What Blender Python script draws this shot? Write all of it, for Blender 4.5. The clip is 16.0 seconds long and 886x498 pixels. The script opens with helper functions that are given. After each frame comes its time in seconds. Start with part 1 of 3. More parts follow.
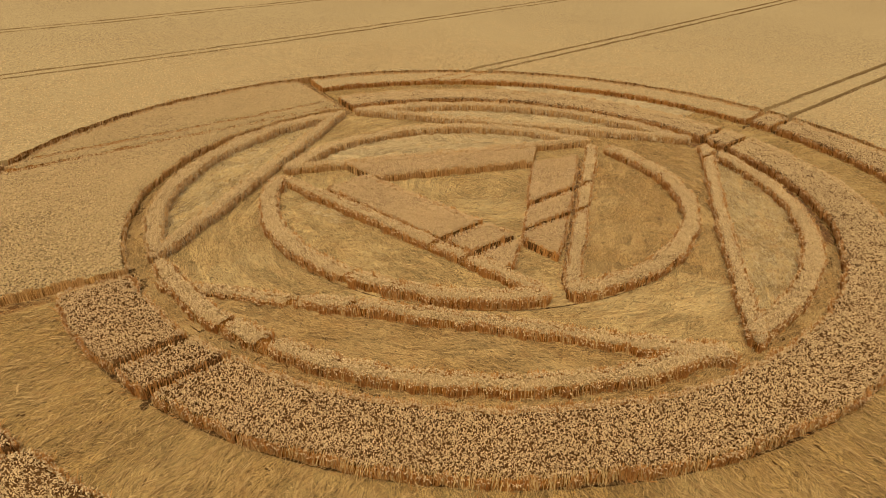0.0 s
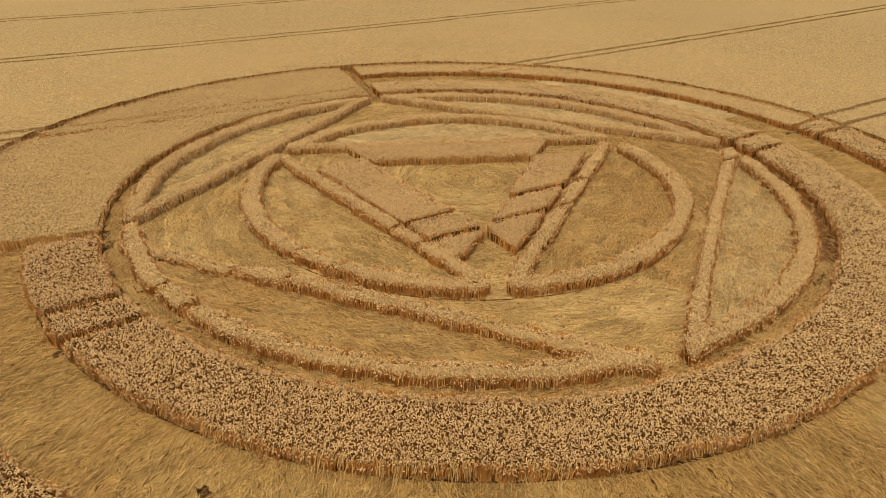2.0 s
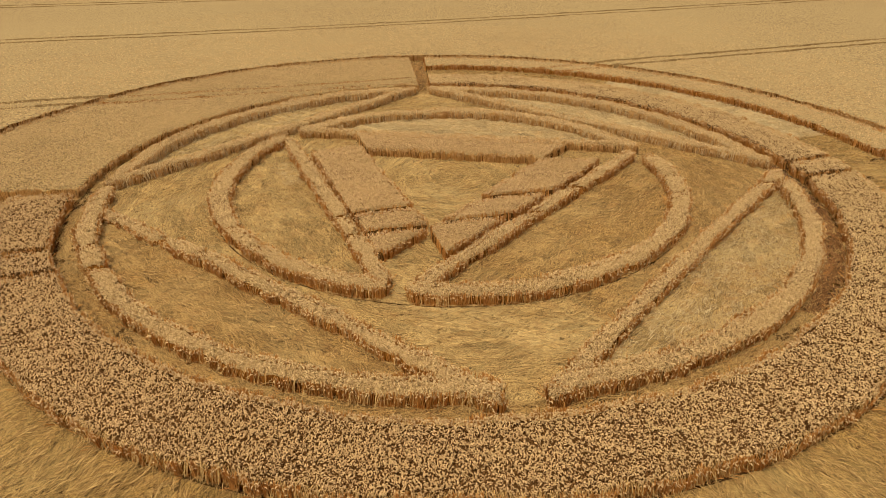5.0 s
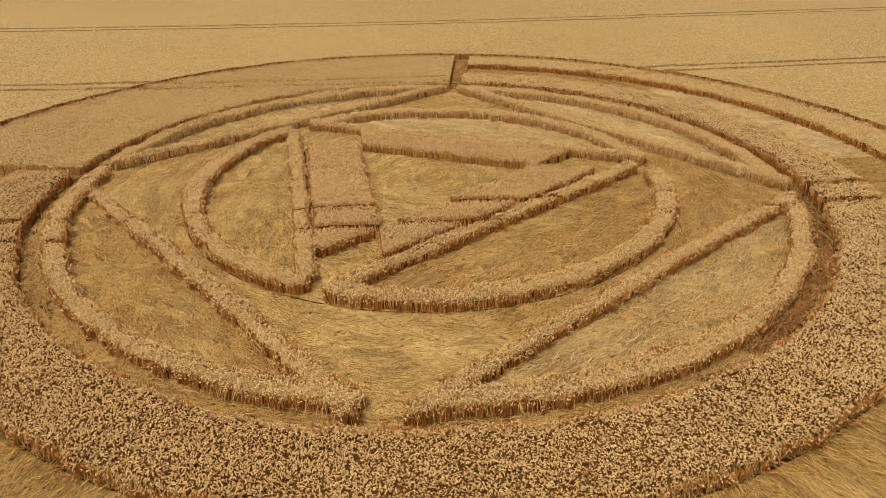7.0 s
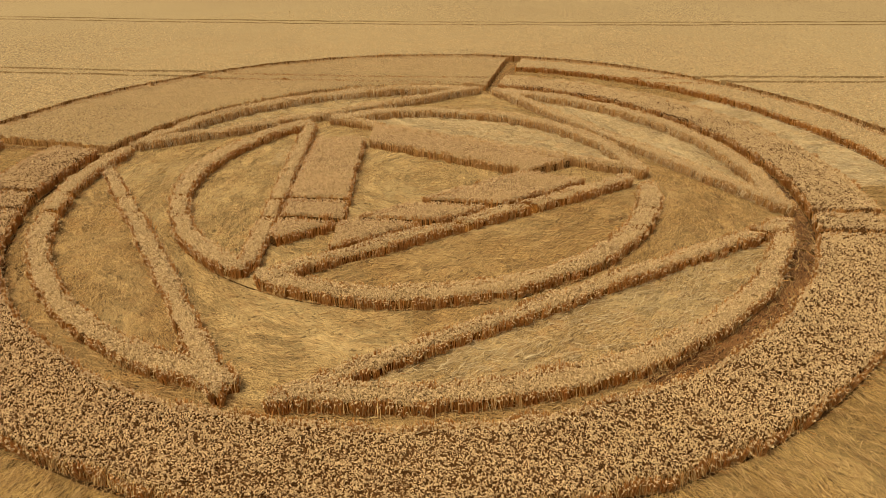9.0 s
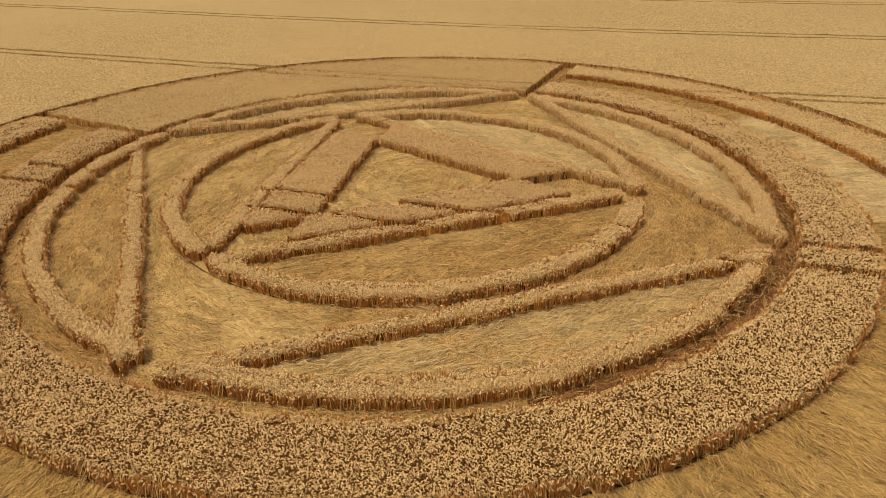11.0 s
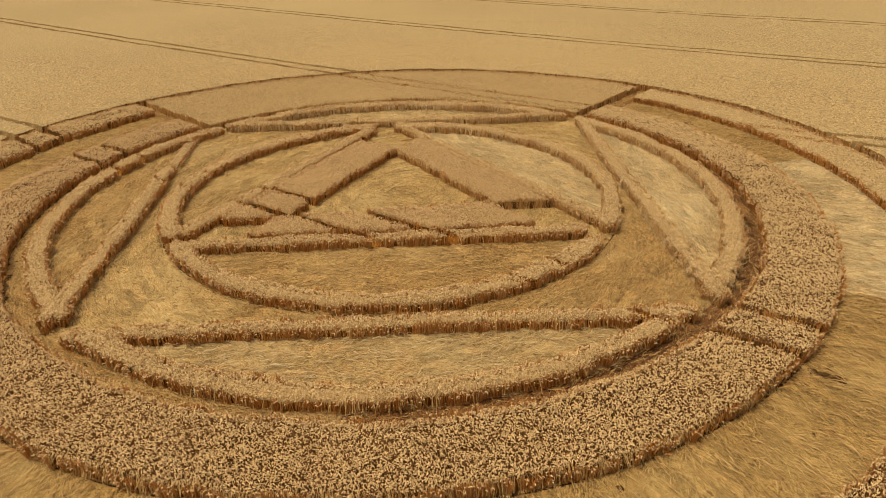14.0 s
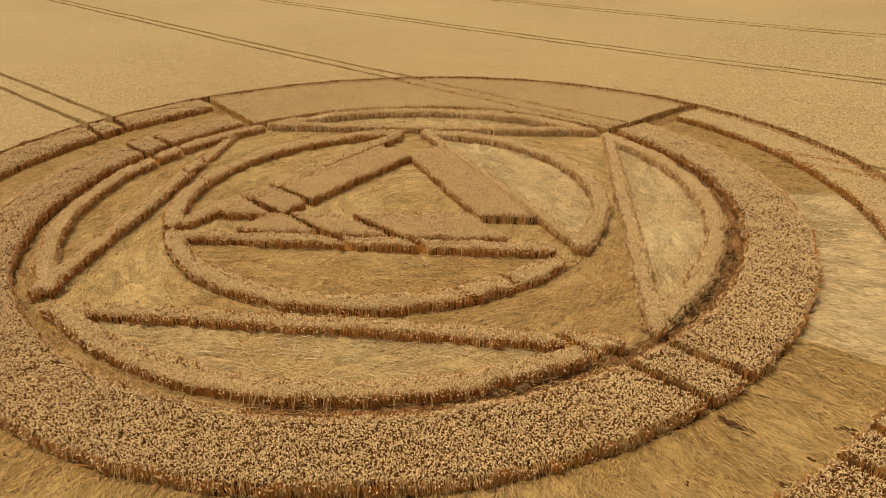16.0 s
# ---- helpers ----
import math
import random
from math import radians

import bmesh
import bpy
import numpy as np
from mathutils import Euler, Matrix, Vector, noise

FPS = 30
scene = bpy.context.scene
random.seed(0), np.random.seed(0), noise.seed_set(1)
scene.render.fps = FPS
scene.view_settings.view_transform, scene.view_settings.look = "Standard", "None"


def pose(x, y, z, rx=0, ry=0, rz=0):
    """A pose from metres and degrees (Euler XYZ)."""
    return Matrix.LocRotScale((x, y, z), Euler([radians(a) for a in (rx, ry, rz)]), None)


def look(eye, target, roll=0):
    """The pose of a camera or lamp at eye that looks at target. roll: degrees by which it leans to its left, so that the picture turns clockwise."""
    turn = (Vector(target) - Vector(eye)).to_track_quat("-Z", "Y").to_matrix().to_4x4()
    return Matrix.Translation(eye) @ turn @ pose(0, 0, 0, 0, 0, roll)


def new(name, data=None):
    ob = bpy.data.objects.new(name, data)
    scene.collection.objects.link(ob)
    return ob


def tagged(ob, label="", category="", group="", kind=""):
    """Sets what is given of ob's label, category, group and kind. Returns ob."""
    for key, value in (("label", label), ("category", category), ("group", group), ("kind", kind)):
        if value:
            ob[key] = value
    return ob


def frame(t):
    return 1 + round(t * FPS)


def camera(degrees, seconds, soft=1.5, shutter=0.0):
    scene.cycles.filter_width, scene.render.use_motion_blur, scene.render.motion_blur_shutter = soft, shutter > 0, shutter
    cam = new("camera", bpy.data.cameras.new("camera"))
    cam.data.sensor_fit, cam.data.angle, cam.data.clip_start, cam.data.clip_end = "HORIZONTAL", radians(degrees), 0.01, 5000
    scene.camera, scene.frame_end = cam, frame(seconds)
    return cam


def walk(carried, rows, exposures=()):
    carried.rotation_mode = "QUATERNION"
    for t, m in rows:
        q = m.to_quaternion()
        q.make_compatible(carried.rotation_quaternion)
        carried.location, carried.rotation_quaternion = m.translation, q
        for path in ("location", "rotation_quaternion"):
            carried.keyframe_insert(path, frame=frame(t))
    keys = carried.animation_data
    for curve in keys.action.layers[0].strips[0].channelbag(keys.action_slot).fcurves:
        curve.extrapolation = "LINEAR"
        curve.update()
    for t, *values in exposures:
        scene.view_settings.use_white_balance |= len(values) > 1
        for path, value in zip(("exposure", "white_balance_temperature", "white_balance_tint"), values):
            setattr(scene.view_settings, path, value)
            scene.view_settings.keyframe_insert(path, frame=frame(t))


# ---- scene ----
cam = camera(66.1, 16.0, soft=0.95)
# origin: the middle of the pattern, on the ground
METRES, EYE, TILT, LEAN, TURN = 58.83, 16.32, 0.0, 0.0, 0.0
MIDDLE = (2.05, 38.0)
ROWS = [
    (0.0, 0.0, 0.0, 0.0, 0.41, -27.71, -0.78),
    (0.5, 0.0313, 0.002, -0.0036, 2.9, -27.74, -0.73),
    (1.0, 0.061, 0.0049, -0.0069, 5.25, -27.77, -0.69),
    (1.5, 0.0922, 0.0092, -0.0102, 7.72, -27.8, -0.64),
    (2.0, 0.1216, 0.0144, -0.0132, 10.08, -27.82, -0.6),
    (2.5, 0.1521, 0.0225, -0.0162, 12.55, -27.82, -0.53),
    (3.0, 0.1802, 0.0329, -0.0188, 14.98, -27.84, -0.47),
    (3.5, 0.2085, 0.0473, -0.0215, 17.58, -27.85, -0.4),
    (4.0, 0.2347, 0.0632, -0.0241, 20.19, -27.88, -0.32),
    (6.5, 0.363, 0.1597, -0.0347, 33.2, -27.93, 0.16),
    (7.0, 0.3875, 0.1785, -0.0351, 35.78, -27.92, 0.24),
    (7.5, 0.4128, 0.1988, -0.0352, 38.53, -27.89, 0.32),
    (8.0, 0.4362, 0.2183, -0.0351, 41.11, -27.89, 0.38),
    (8.5, 0.4599, 0.2396, -0.0351, 43.91, -27.86, 0.43),
    (9.0, 0.4815, 0.2607, -0.0355, 46.63, -27.83, 0.49),
    (11.5, 0.5775, 0.3831, -0.0313, 60.33, -27.58, 0.78),
    (12.0, 0.5929, 0.4092, -0.029, 62.91, -27.51, 0.83),
    (12.5, 0.608, 0.4373, -0.0264, 65.71, -27.43, 0.89),
    (13.0, 0.621, 0.4648, -0.0235, 68.34, -27.36, 0.97),
    (13.5, 0.6334, 0.494, -0.0203, 71.09, -27.29, 1.0),
    (14.0, 0.6442, 0.5223, -0.0176, 73.68, -27.23, 1.03),
    (14.5, 0.6543, 0.5526, -0.015, 76.42, -27.15, 1.08),
    (15.0, 0.6628, 0.5816, -0.0124, 79.06, -27.08, 1.12),
    (15.5, 0.6704, 0.6125, -0.0097, 81.8, -27.02, 1.14),
    (16.0, 0.6764, 0.642, -0.007, 84.33, -26.94, 1.17),
]
walk(cam, [(t, pose(-MIDDLE[0], -MIDDLE[1], EYE, TILT, LEAN, TURN) @ pose(METRES * x, METRES * y, METRES * z, 90 + pitch, roll, yaw)) for t, x, y, z, yaw, pitch, roll in ROWS],
     exposures=[(0.0, -0.07), (4.0, -0.03), (9.0, 0.0), (12.5, 0.02), (16.0, 0.06)])

# ---- light: thin high cloud, a soft sun ----
SUN_EL, SUN_AZ = 69.0, 195.0  # azimuth clockwise from +y
world = bpy.data.worlds.new("sky")
scene.world = world
world.use_nodes = True
wn = world.node_tree.nodes
sky = wn.new("ShaderNodeTexSky")
sky.sky_type, sky.sun_disc = "NISHITA", False
sky.sun_elevation, sky.sun_rotation = radians(SUN_EL), radians(SUN_AZ)
sky.air_density, sky.dust_density = 0.5, 9.0
wn["Background"].inputs["Strength"].default_value = 0.096
cloud = wn.new("ShaderNodeMix")  # a thin even cloud sheet over the blue
cloud.data_type = "RGBA"
cloud.inputs["Factor"].default_value = 0.5
cloud.inputs["B"].default_value = (8.1, 7.25, 6.6, 1)
world.node_tree.links.new(sky.outputs["Color"], cloud.inputs["A"])
world.node_tree.links.new(cloud.outputs["Result"], wn["Background"].inputs["Color"])
sun = new("sun", bpy.data.lights.new("sun", "SUN"))
sun.data.energy, sun.data.angle, sun.data.color = 2.6, radians(6), (1.0, 0.90, 0.76)
az, el = radians(SUN_AZ), radians(SUN_EL)
SUN_FROM = Vector((math.sin(az) * math.cos(el), math.cos(az) * math.cos(el), math.sin(el)))
sun.matrix_world = look(SUN_FROM * 60, (0, 0, 0))


# ---- materials ----
def straw_material(name, dark, light, patch, rough=0.75, fine=40.0, broad=0.25, island=0.6, bump=0.0, stretch=(1, 1, 1), spread=(0.0, 1.0), detail=3, gloss=0.06):
    """Straw: two scales of noise between dark and light, a slow drift towards patch, and each blade its own tone."""
    m = bpy.data.materials.new(name)
    m.use_nodes = True
    nt = m.node_tree
    n, l = nt.nodes, nt.links
    bsdf = n["Principled BSDF"]
    bsdf.inputs["Roughness"].default_value = rough
    bsdf.inputs["Specular IOR Level"].default_value = gloss
    co = n.new("ShaderNodeTexCoord")
    mp = n.new("ShaderNodeMapping")
    mp.inputs["Scale"].default_value = stretch
    l.new(co.outputs["Object"], mp.inputs["Vector"])
    n1 = n.new("ShaderNodeTexNoise")
    n1.inputs["Scale"].default_value, n1.inputs["Detail"].default_value = fine, detail
    l.new(mp.outputs["Vector"], n1.inputs["Vector"])
    n2 = n.new("ShaderNodeTexNoise")
    n2.inputs["Scale"].default_value, n2.inputs["Detail"].default_value = broad, 4
    l.new(co.outputs["Object"], n2.inputs["Vector"])
    geo = n.new("ShaderNodeNewGeometry")
    mix = n.new("ShaderNodeMix")
    mix.data_type = "FLOAT"
    mix.inputs["Factor"].default_value = island
    sp = n.new("ShaderNodeMapRange")
    sp.inputs["From Min"].default_value, sp.inputs["From Max"].default_value = spread
    l.new(n1.outputs["Fac"], sp.inputs["Value"])
    l.new(sp.outputs["Result"], mix.inputs["A"])
    l.new(geo.outputs["Random Per Island"], mix.inputs["B"])
    ramp = n.new("ShaderNodeMix")
    ramp.data_type = "RGBA"
    ramp.inputs["A"].default_value, ramp.inputs["B"].default_value = (*dark, 1), (*light, 1)
    l.new(mix.outputs["Result"], ramp.inputs["Factor"])
    rng = n.new("ShaderNodeMapRange")
    rng.inputs["From Min"].default_value, rng.inputs["From Max"].default_value = 0.4, 0.68
    rng.inputs["To Max"].default_value = 0.6
    l.new(n2.outputs["Fac"], rng.inputs["Value"])
    tint = n.new("ShaderNodeMix")
    tint.data_type = "RGBA"
    tint.inputs["B"].default_value = (*patch, 1)
    l.new(ramp.outputs["Result"], tint.inputs["A"])
    l.new(rng.outputs["Result"], tint.inputs["Factor"])
    l.new(tint.outputs["Result"], bsdf.inputs["Base Color"])
    if bump:
        b = n.new("ShaderNodeBump")
        b.inputs["Strength"].default_value, b.inputs["Distance"].default_value = bump, 0.06
        l.new(n1.outputs["Fac"], b.inputs["Height"])
        l.new(b.outputs["Normal"], bsdf.inputs["Normal"])
    return m


def fibre_material(name, dark, light, pale, rough=0.7, contrast=(0.425, 0.575), uneven=1.0):
    """Combed straw: streaks that follow the stored lay (distance along it, distance across it), with broad pale drifts."""
    m = bpy.data.materials.new(name)
    m.use_nodes = True
    nt = m.node_tree
    n, l = nt.nodes, nt.links
    bsdf = n["Principled BSDF"]
    bsdf.inputs["Roughness"].default_value = rough
    bsdf.inputs["Specular IOR Level"].default_value = 0.06
    at = n.new("ShaderNodeAttribute")
    at.attribute_name = "lay"
    co = n.new("ShaderNodeTexCoord")
    warp = n.new("ShaderNodeTexNoise")
    warp.inputs["Scale"].default_value, warp.inputs["Detail"].default_value = 0.9, 0
    l.new(co.outputs["Object"], warp.inputs["Vector"])
    push = n.new("ShaderNodeVectorMath")
    push.operation = "MULTIPLY_ADD"
    push.inputs[1].default_value = (0.14, 0.14, 0.0)
    l.new(warp.outputs["Color"], push.inputs[0])
    l.new(at.outputs["Vector"], push.inputs[2])
    cell_map = n.new("ShaderNodeMapping")
    cell_map.inputs["Scale"].default_value = (0.8, 1.9, 1.0)
    l.new(push.outputs["Vector"], cell_map.inputs["Vector"])
    sheaf = n.new("ShaderNodeTexVoronoi")  # sheaves that fell together: each its own slant and tone
    sheaf.voronoi_dimensions = "2D"
    sheaf.inputs["Scale"].default_value = 1.0
    l.new(cell_map.outputs["Vector"], sheaf.inputs["Vector"])
    chance = n.new("ShaderNodeSeparateColor")
    l.new(sheaf.outputs["Color"], chance.inputs["Color"])
    place = n.new("ShaderNodeSeparateXYZ")
    l.new(push.outputs["Vector"], place.inputs["Vector"])
    slant = n.new("ShaderNodeMapRange")
    slant.inputs["To Min"].default_value, slant.inputs["To Max"].default_value = -0.6, 0.6
    l.new(chance.outputs["Green"], slant.inputs["Value"])
    shear = n.new("ShaderNodeMath")
    shear.operation = "MULTIPLY_ADD"
    l.new(slant.outputs["Result"], shear.inputs[0])
    l.new(place.outputs["X"], shear.inputs[1])
    l.new(place.outputs["Y"], shear.inputs[2])
    combed = n.new("ShaderNodeCombineXYZ")
    l.new(place.outputs["X"], combed.inputs["X"])
    l.new(shear.outputs["Value"], combed.inputs["Y"])
    streaks = []
    for scale in ((6.0, 55.0, 1.0), (3.0, 24.0, 1.0)):
        mp = n.new("ShaderNodeMapping")
        mp.inputs["Scale"].default_value = scale
        l.new(combed.outputs["Vector"], mp.inputs["Vector"])
        t = n.new("ShaderNodeTexNoise")
        t.inputs["Scale"].default_value, t.inputs["Detail"].default_value = 1.0, 3
        l.new(mp.outputs["Vector"], t.inputs["Vector"])
        streaks.append(t)
    both = n.new("ShaderNodeMath")
    both.operation = "MULTIPLY_ADD"
    both.inputs[1].default_value = 0.62
    half = n.new("ShaderNodeMath")
    half.operation = "MULTIPLY"
    half.inputs[1].default_value = 0.38
    l.new(streaks[1].outputs["Fac"], half.inputs[0])
    l.new(streaks[0].outputs["Fac"], both.inputs[0])
    l.new(half.outputs["Value"], both.inputs[2])
    crumple = n.new("ShaderNodeTexNoise")
    crumple.inputs["Scale"].default_value, crumple.inputs["Detail"].default_value = 28.0, 3
    l.new(co.outputs["Object"], crumple.inputs["Vector"])
    rough_mix = n.new("ShaderNodeMix")
    rough_mix.data_type = "FLOAT"
    rough_mix.inputs["Factor"].default_value = 0.42
    l.new(both.outputs["Value"], rough_mix.inputs["A"])
    l.new(crumple.outputs["Fac"], rough_mix.inputs["B"])
    rng = n.new("ShaderNodeMapRange")
    rng.inputs["From Min"].default_value, rng.inputs["From Max"].default_value = contrast
    l.new(rough_mix.outputs["Result"], rng.inputs["Value"])
    mix = n.new("ShaderNodeMix")
    mix.data_type = "RGBA"
    mix.inputs["A"].default_value, mix.inputs["B"].default_value = (*dark, 1), (*light, 1)
    l.new(rng.outputs["Result"], mix.inputs["Factor"])
    drift = n.new("ShaderNodeTexNoise")
    drift.inputs["Scale"].default_value, drift.inputs["Detail"].default_value = 0.22, 4
    l.new(co.outputs["Object"], drift.inputs["Vector"])
    dr = n.new("ShaderNodeMapRange")
    dr.inputs["From Min"].default_value, dr.inputs["From Max"].default_value, dr.inputs["To Max"].default_value = 0.45, 0.72, 0.5
    l.new(drift.outputs["Fac"], dr.inputs["Value"])
    tint = n.new("ShaderNodeMix")
    tint.data_type = "RGBA"
    tint.inputs["B"].default_value = (*pale, 1)
    l.new(mix.outputs["Result"], tint.inputs["A"])
    l.new(dr.outputs["Result"], tint.inputs["Factor"])
    clump = n.new("ShaderNodeTexNoise")
    clump.inputs["Scale"].default_value, clump.inputs["Detail"].default_value = 1.4, 5
    l.new(co.outputs["Object"], clump.inputs["Vector"])
    cl = n.new("ShaderNodeMapRange")
    cl.inputs["From Min"].default_value, cl.inputs["From Max"].default_value, cl.inputs["To Max"].default_value = 0.51, 0.68, 0.34 * uneven
    l.new(clump.outputs["Fac"], cl.inputs["Value"])
    brown = n.new("ShaderNodeMix")
    brown.data_type = "RGBA"
    brown.inputs["B"].default_value = (dark[0] * 4.0, dark[1] * 3.6, dark[2] * 3.6, 1)
    l.new(tint.outputs["Result"], brown.inputs["A"])
    l.new(cl.outputs["Result"], brown.inputs["Factor"])
    # dark cracks: bare soil and the shade under lifted straw, in one colour
    fm = n.new("ShaderNodeMapping")
    fm.inputs["Scale"].default_value = (2.6, 11.0, 1.0)
    l.new(combed.outputs["Vector"], fm.inputs["Vector"])
    fleck = n.new("ShaderNodeTexNoise")
    fleck.inputs["Scale"].default_value, fleck.inputs["Detail"].default_value = 1.0, 2
    l.new(fm.outputs["Vector"], fleck.inputs["Vector"])
    fr = n.new("ShaderNodeMapRange")
    fr.inputs["From Min"].default_value, fr.inputs["From Max"].default_value, fr.inputs["To Max"].default_value = 0.605, 0.64, 0.9 * uneven
    l.new(fleck.outputs["Fac"], fr.inputs["Value"])
    gap_shade = n.new("ShaderNodeMix")
    gap_shade.data_type = "RGBA"
    gap_shade.inputs["B"].default_value = (dark[0] * 0.7, dark[1] * 0.7, dark[2] * 0.7, 1)
    l.new(brown.outputs["Result"], gap_shade.inputs["A"])
    l.new(fr.outputs["Result"], gap_shade.inputs["Factor"])
    tone = n.new("ShaderNodeMapRange")
    tone.inputs["To Min"].default_value, tone.inputs["To Max"].default_value = 1 - 0.36 * uneven, 1 + 0.28 * uneven
    l.new(chance.outputs["Red"], tone.inputs["Value"])
    toned = n.new("ShaderNodeVectorMath")
    toned.operation = "SCALE"
    l.new(gap_shade.outputs["Result"], toned.inputs[0])
    l.new(tone.outputs["Result"], toned.inputs["Scale"])
    l.new(toned.outputs["Vector"], bsdf.inputs["Base Color"])
    bump = n.new("ShaderNodeBump")
    bump.inputs["Strength"].default_value, bump.inputs["Distance"].default_value = 1.0, 0.05
    l.new(rough_mix.outputs["Result"], bump.inputs["Height"])
    l.new(bump.outputs["Normal"], bsdf.inputs["Normal"])
    return m


EAR = straw_material("ripe_ears", (0.25, 0.141, 0.053), (0.76, 0.53, 0.234), (0.56, 0.375, 0.155), fine=9, island=0.8, broad=0.7)
BROWN_EAR = straw_material("brown_ears", (0.225, 0.123, 0.047), (0.72, 0.482, 0.212), (0.51, 0.328, 0.134), fine=9, island=0.8, broad=0.7)
OLIVE_EAR = straw_material("olive_ears", (0.22, 0.126, 0.047), (0.69, 0.475, 0.207), (0.50, 0.334, 0.138), fine=9, island=0.8, broad=0.7)
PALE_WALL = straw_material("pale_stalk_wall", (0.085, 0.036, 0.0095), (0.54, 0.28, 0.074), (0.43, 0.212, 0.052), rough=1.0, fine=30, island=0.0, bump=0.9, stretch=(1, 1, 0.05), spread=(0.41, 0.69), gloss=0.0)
PALE_STALK = straw_material("pale_stalks", (0.30, 0.135, 0.036), (0.82, 0.50, 0.17), (0.62, 0.345, 0.098), fine=12, island=0.75)
# dark streaks paint the shade between stalks; PALE_WALL has them too
WALL = straw_material("shaded_stalk_wall", (0.042, 0.014, 0.003), (0.45, 0.185, 0.033), (0.35, 0.138, 0.023), rough=1.0, fine=30, island=0.0, bump=0.9, stretch=(1, 1, 0.05), spread=(0.41, 0.69), gloss=0.0)
STALK = straw_material("standing_stalks", (0.25, 0.09, 0.019), (0.76, 0.385, 0.10), (0.55, 0.245, 0.05), fine=12, island=0.75)
# near-black: paints the shade in narrow gaps at the ends of blocks
END_SHADE = straw_material("end_gap_shade", (0.02, 0.009, 0.0025), (0.13, 0.06, 0.016), (0.08, 0.038, 0.010), rough=1.0, fine=14, island=0.0, bump=0.6, stretch=(1, 1, 0.2), gloss=0.0)
# dark noise paints shade in gaps between ears, fainter in UPPER and THIN_TOP
UNDER_SHADE = straw_material("shaded_lower_ears", (0.018, 0.0073, 0.002), (0.20, 0.096, 0.029), (0.15, 0.072, 0.021), rough=1.0, fine=26, island=0.0, bump=0.35, spread=(0.40, 0.62), detail=2, gloss=0.0)
UPPER = straw_material("packed_ears", (0.13, 0.072, 0.026), (0.55, 0.37, 0.147), (0.50, 0.33, 0.128), rough=1.0, fine=26, island=0.0, bump=0.35, spread=(0.38, 0.62), detail=2, gloss=0.0)
THIN_TOP = straw_material("quarter_canopy", (0.085, 0.048, 0.017), (0.53, 0.367, 0.141), (0.45, 0.309, 0.117), fine=8.0, island=0.0, bump=1.0, broad=0.08, spread=(0.37, 0.62), detail=5)
# brown that paints the shade down in the wheel tracks
FURROW_SHADE = straw_material("furrow_shade", (0.10, 0.055, 0.02), (0.30, 0.19, 0.07), (0.25, 0.155, 0.055), rough=1.0, fine=6, island=0.0, bump=0.6, gloss=0.0)
CANOPY = straw_material("field_canopy", (0.160, 0.099, 0.038), (0.495, 0.352, 0.144), (0.39, 0.277, 0.113), fine=5.5, island=0.0, bump=0.55, broad=0.03, spread=(0.33, 0.67), detail=9)
LAID = straw_material("laid_straw", (0.15, 0.066, 0.017), (0.72, 0.475, 0.168), (0.43, 0.265, 0.085), rough=0.6, fine=6, island=0.85, broad=1.5)
BLEACHED = straw_material("bleached_straw", (0.22, 0.125, 0.042), (0.79, 0.61, 0.30), (0.48, 0.34, 0.145), rough=0.55, fine=6, island=0.85, broad=1.2)
MAT = fibre_material("straw_mat", (0.065, 0.030, 0.0095), (0.515, 0.310, 0.093), (0.525, 0.366, 0.140), uneven=0.7)
RING_MAT = fibre_material("broad_ring_mat", (0.06, 0.029, 0.009), (0.49, 0.302, 0.085), (0.52, 0.364, 0.130), uneven=0.65)
COMBED = fibre_material("combed_mat", (0.08, 0.042, 0.0135), (0.62, 0.41, 0.14), (0.63, 0.46, 0.185), uneven=0.75)
MID_MAT = fibre_material("dull_straw_mat", (0.105, 0.055, 0.018), (0.55, 0.357, 0.122), (0.55, 0.405, 0.164), uneven=0.7)
PALE_MAT = fibre_material("bleached_mat", (0.15, 0.085, 0.028), (0.615, 0.44, 0.182), (0.67, 0.525, 0.253), uneven=0.7)
TRODDEN = fibre_material("trodden_path", (0.045, 0.018, 0.005), (0.37, 0.182, 0.046), (0.41, 0.235, 0.07))
# worn ring path; also paints the shade in gaps beside two bars
WORN_AND_SHADE = fibre_material("worn_path_and_shade", (0.03, 0.011, 0.0035), (0.25, 0.112, 0.031), (0.29, 0.145, 0.045))
SOIL = straw_material("stubble_soil", (0.018, 0.009, 0.0035), (0.12, 0.062, 0.021), (0.07, 0.036, 0.012), rough=1.0, fine=7, island=0.0, bump=0.8, broad=0.3, spread=(0.35, 0.65), gloss=0.0)

# ---- plan ----
RNG = np.random.default_rng(7)
HEIGHT = 0.70           # the crop's height to the ears
R_PATH, R_WIDE, R_BAND, R_EDGE, R_FIELD = 19.75, 22.8, 26.7, 29.6, 30.4
R_ARC = (17.85, 18.65)
R_CIRCLE = (11.85, 12.7)
ACROSS = np.array((0.669, -0.743))   # across the wheel tracks, which run 42 degrees from +x
ALONG = np.array((0.743, 0.669))
TRACKS = (3.7, 5.9, -22.0, -20.4, -47.8, -46.1, -73.2, -71.4)  # places across, where the lines run straight


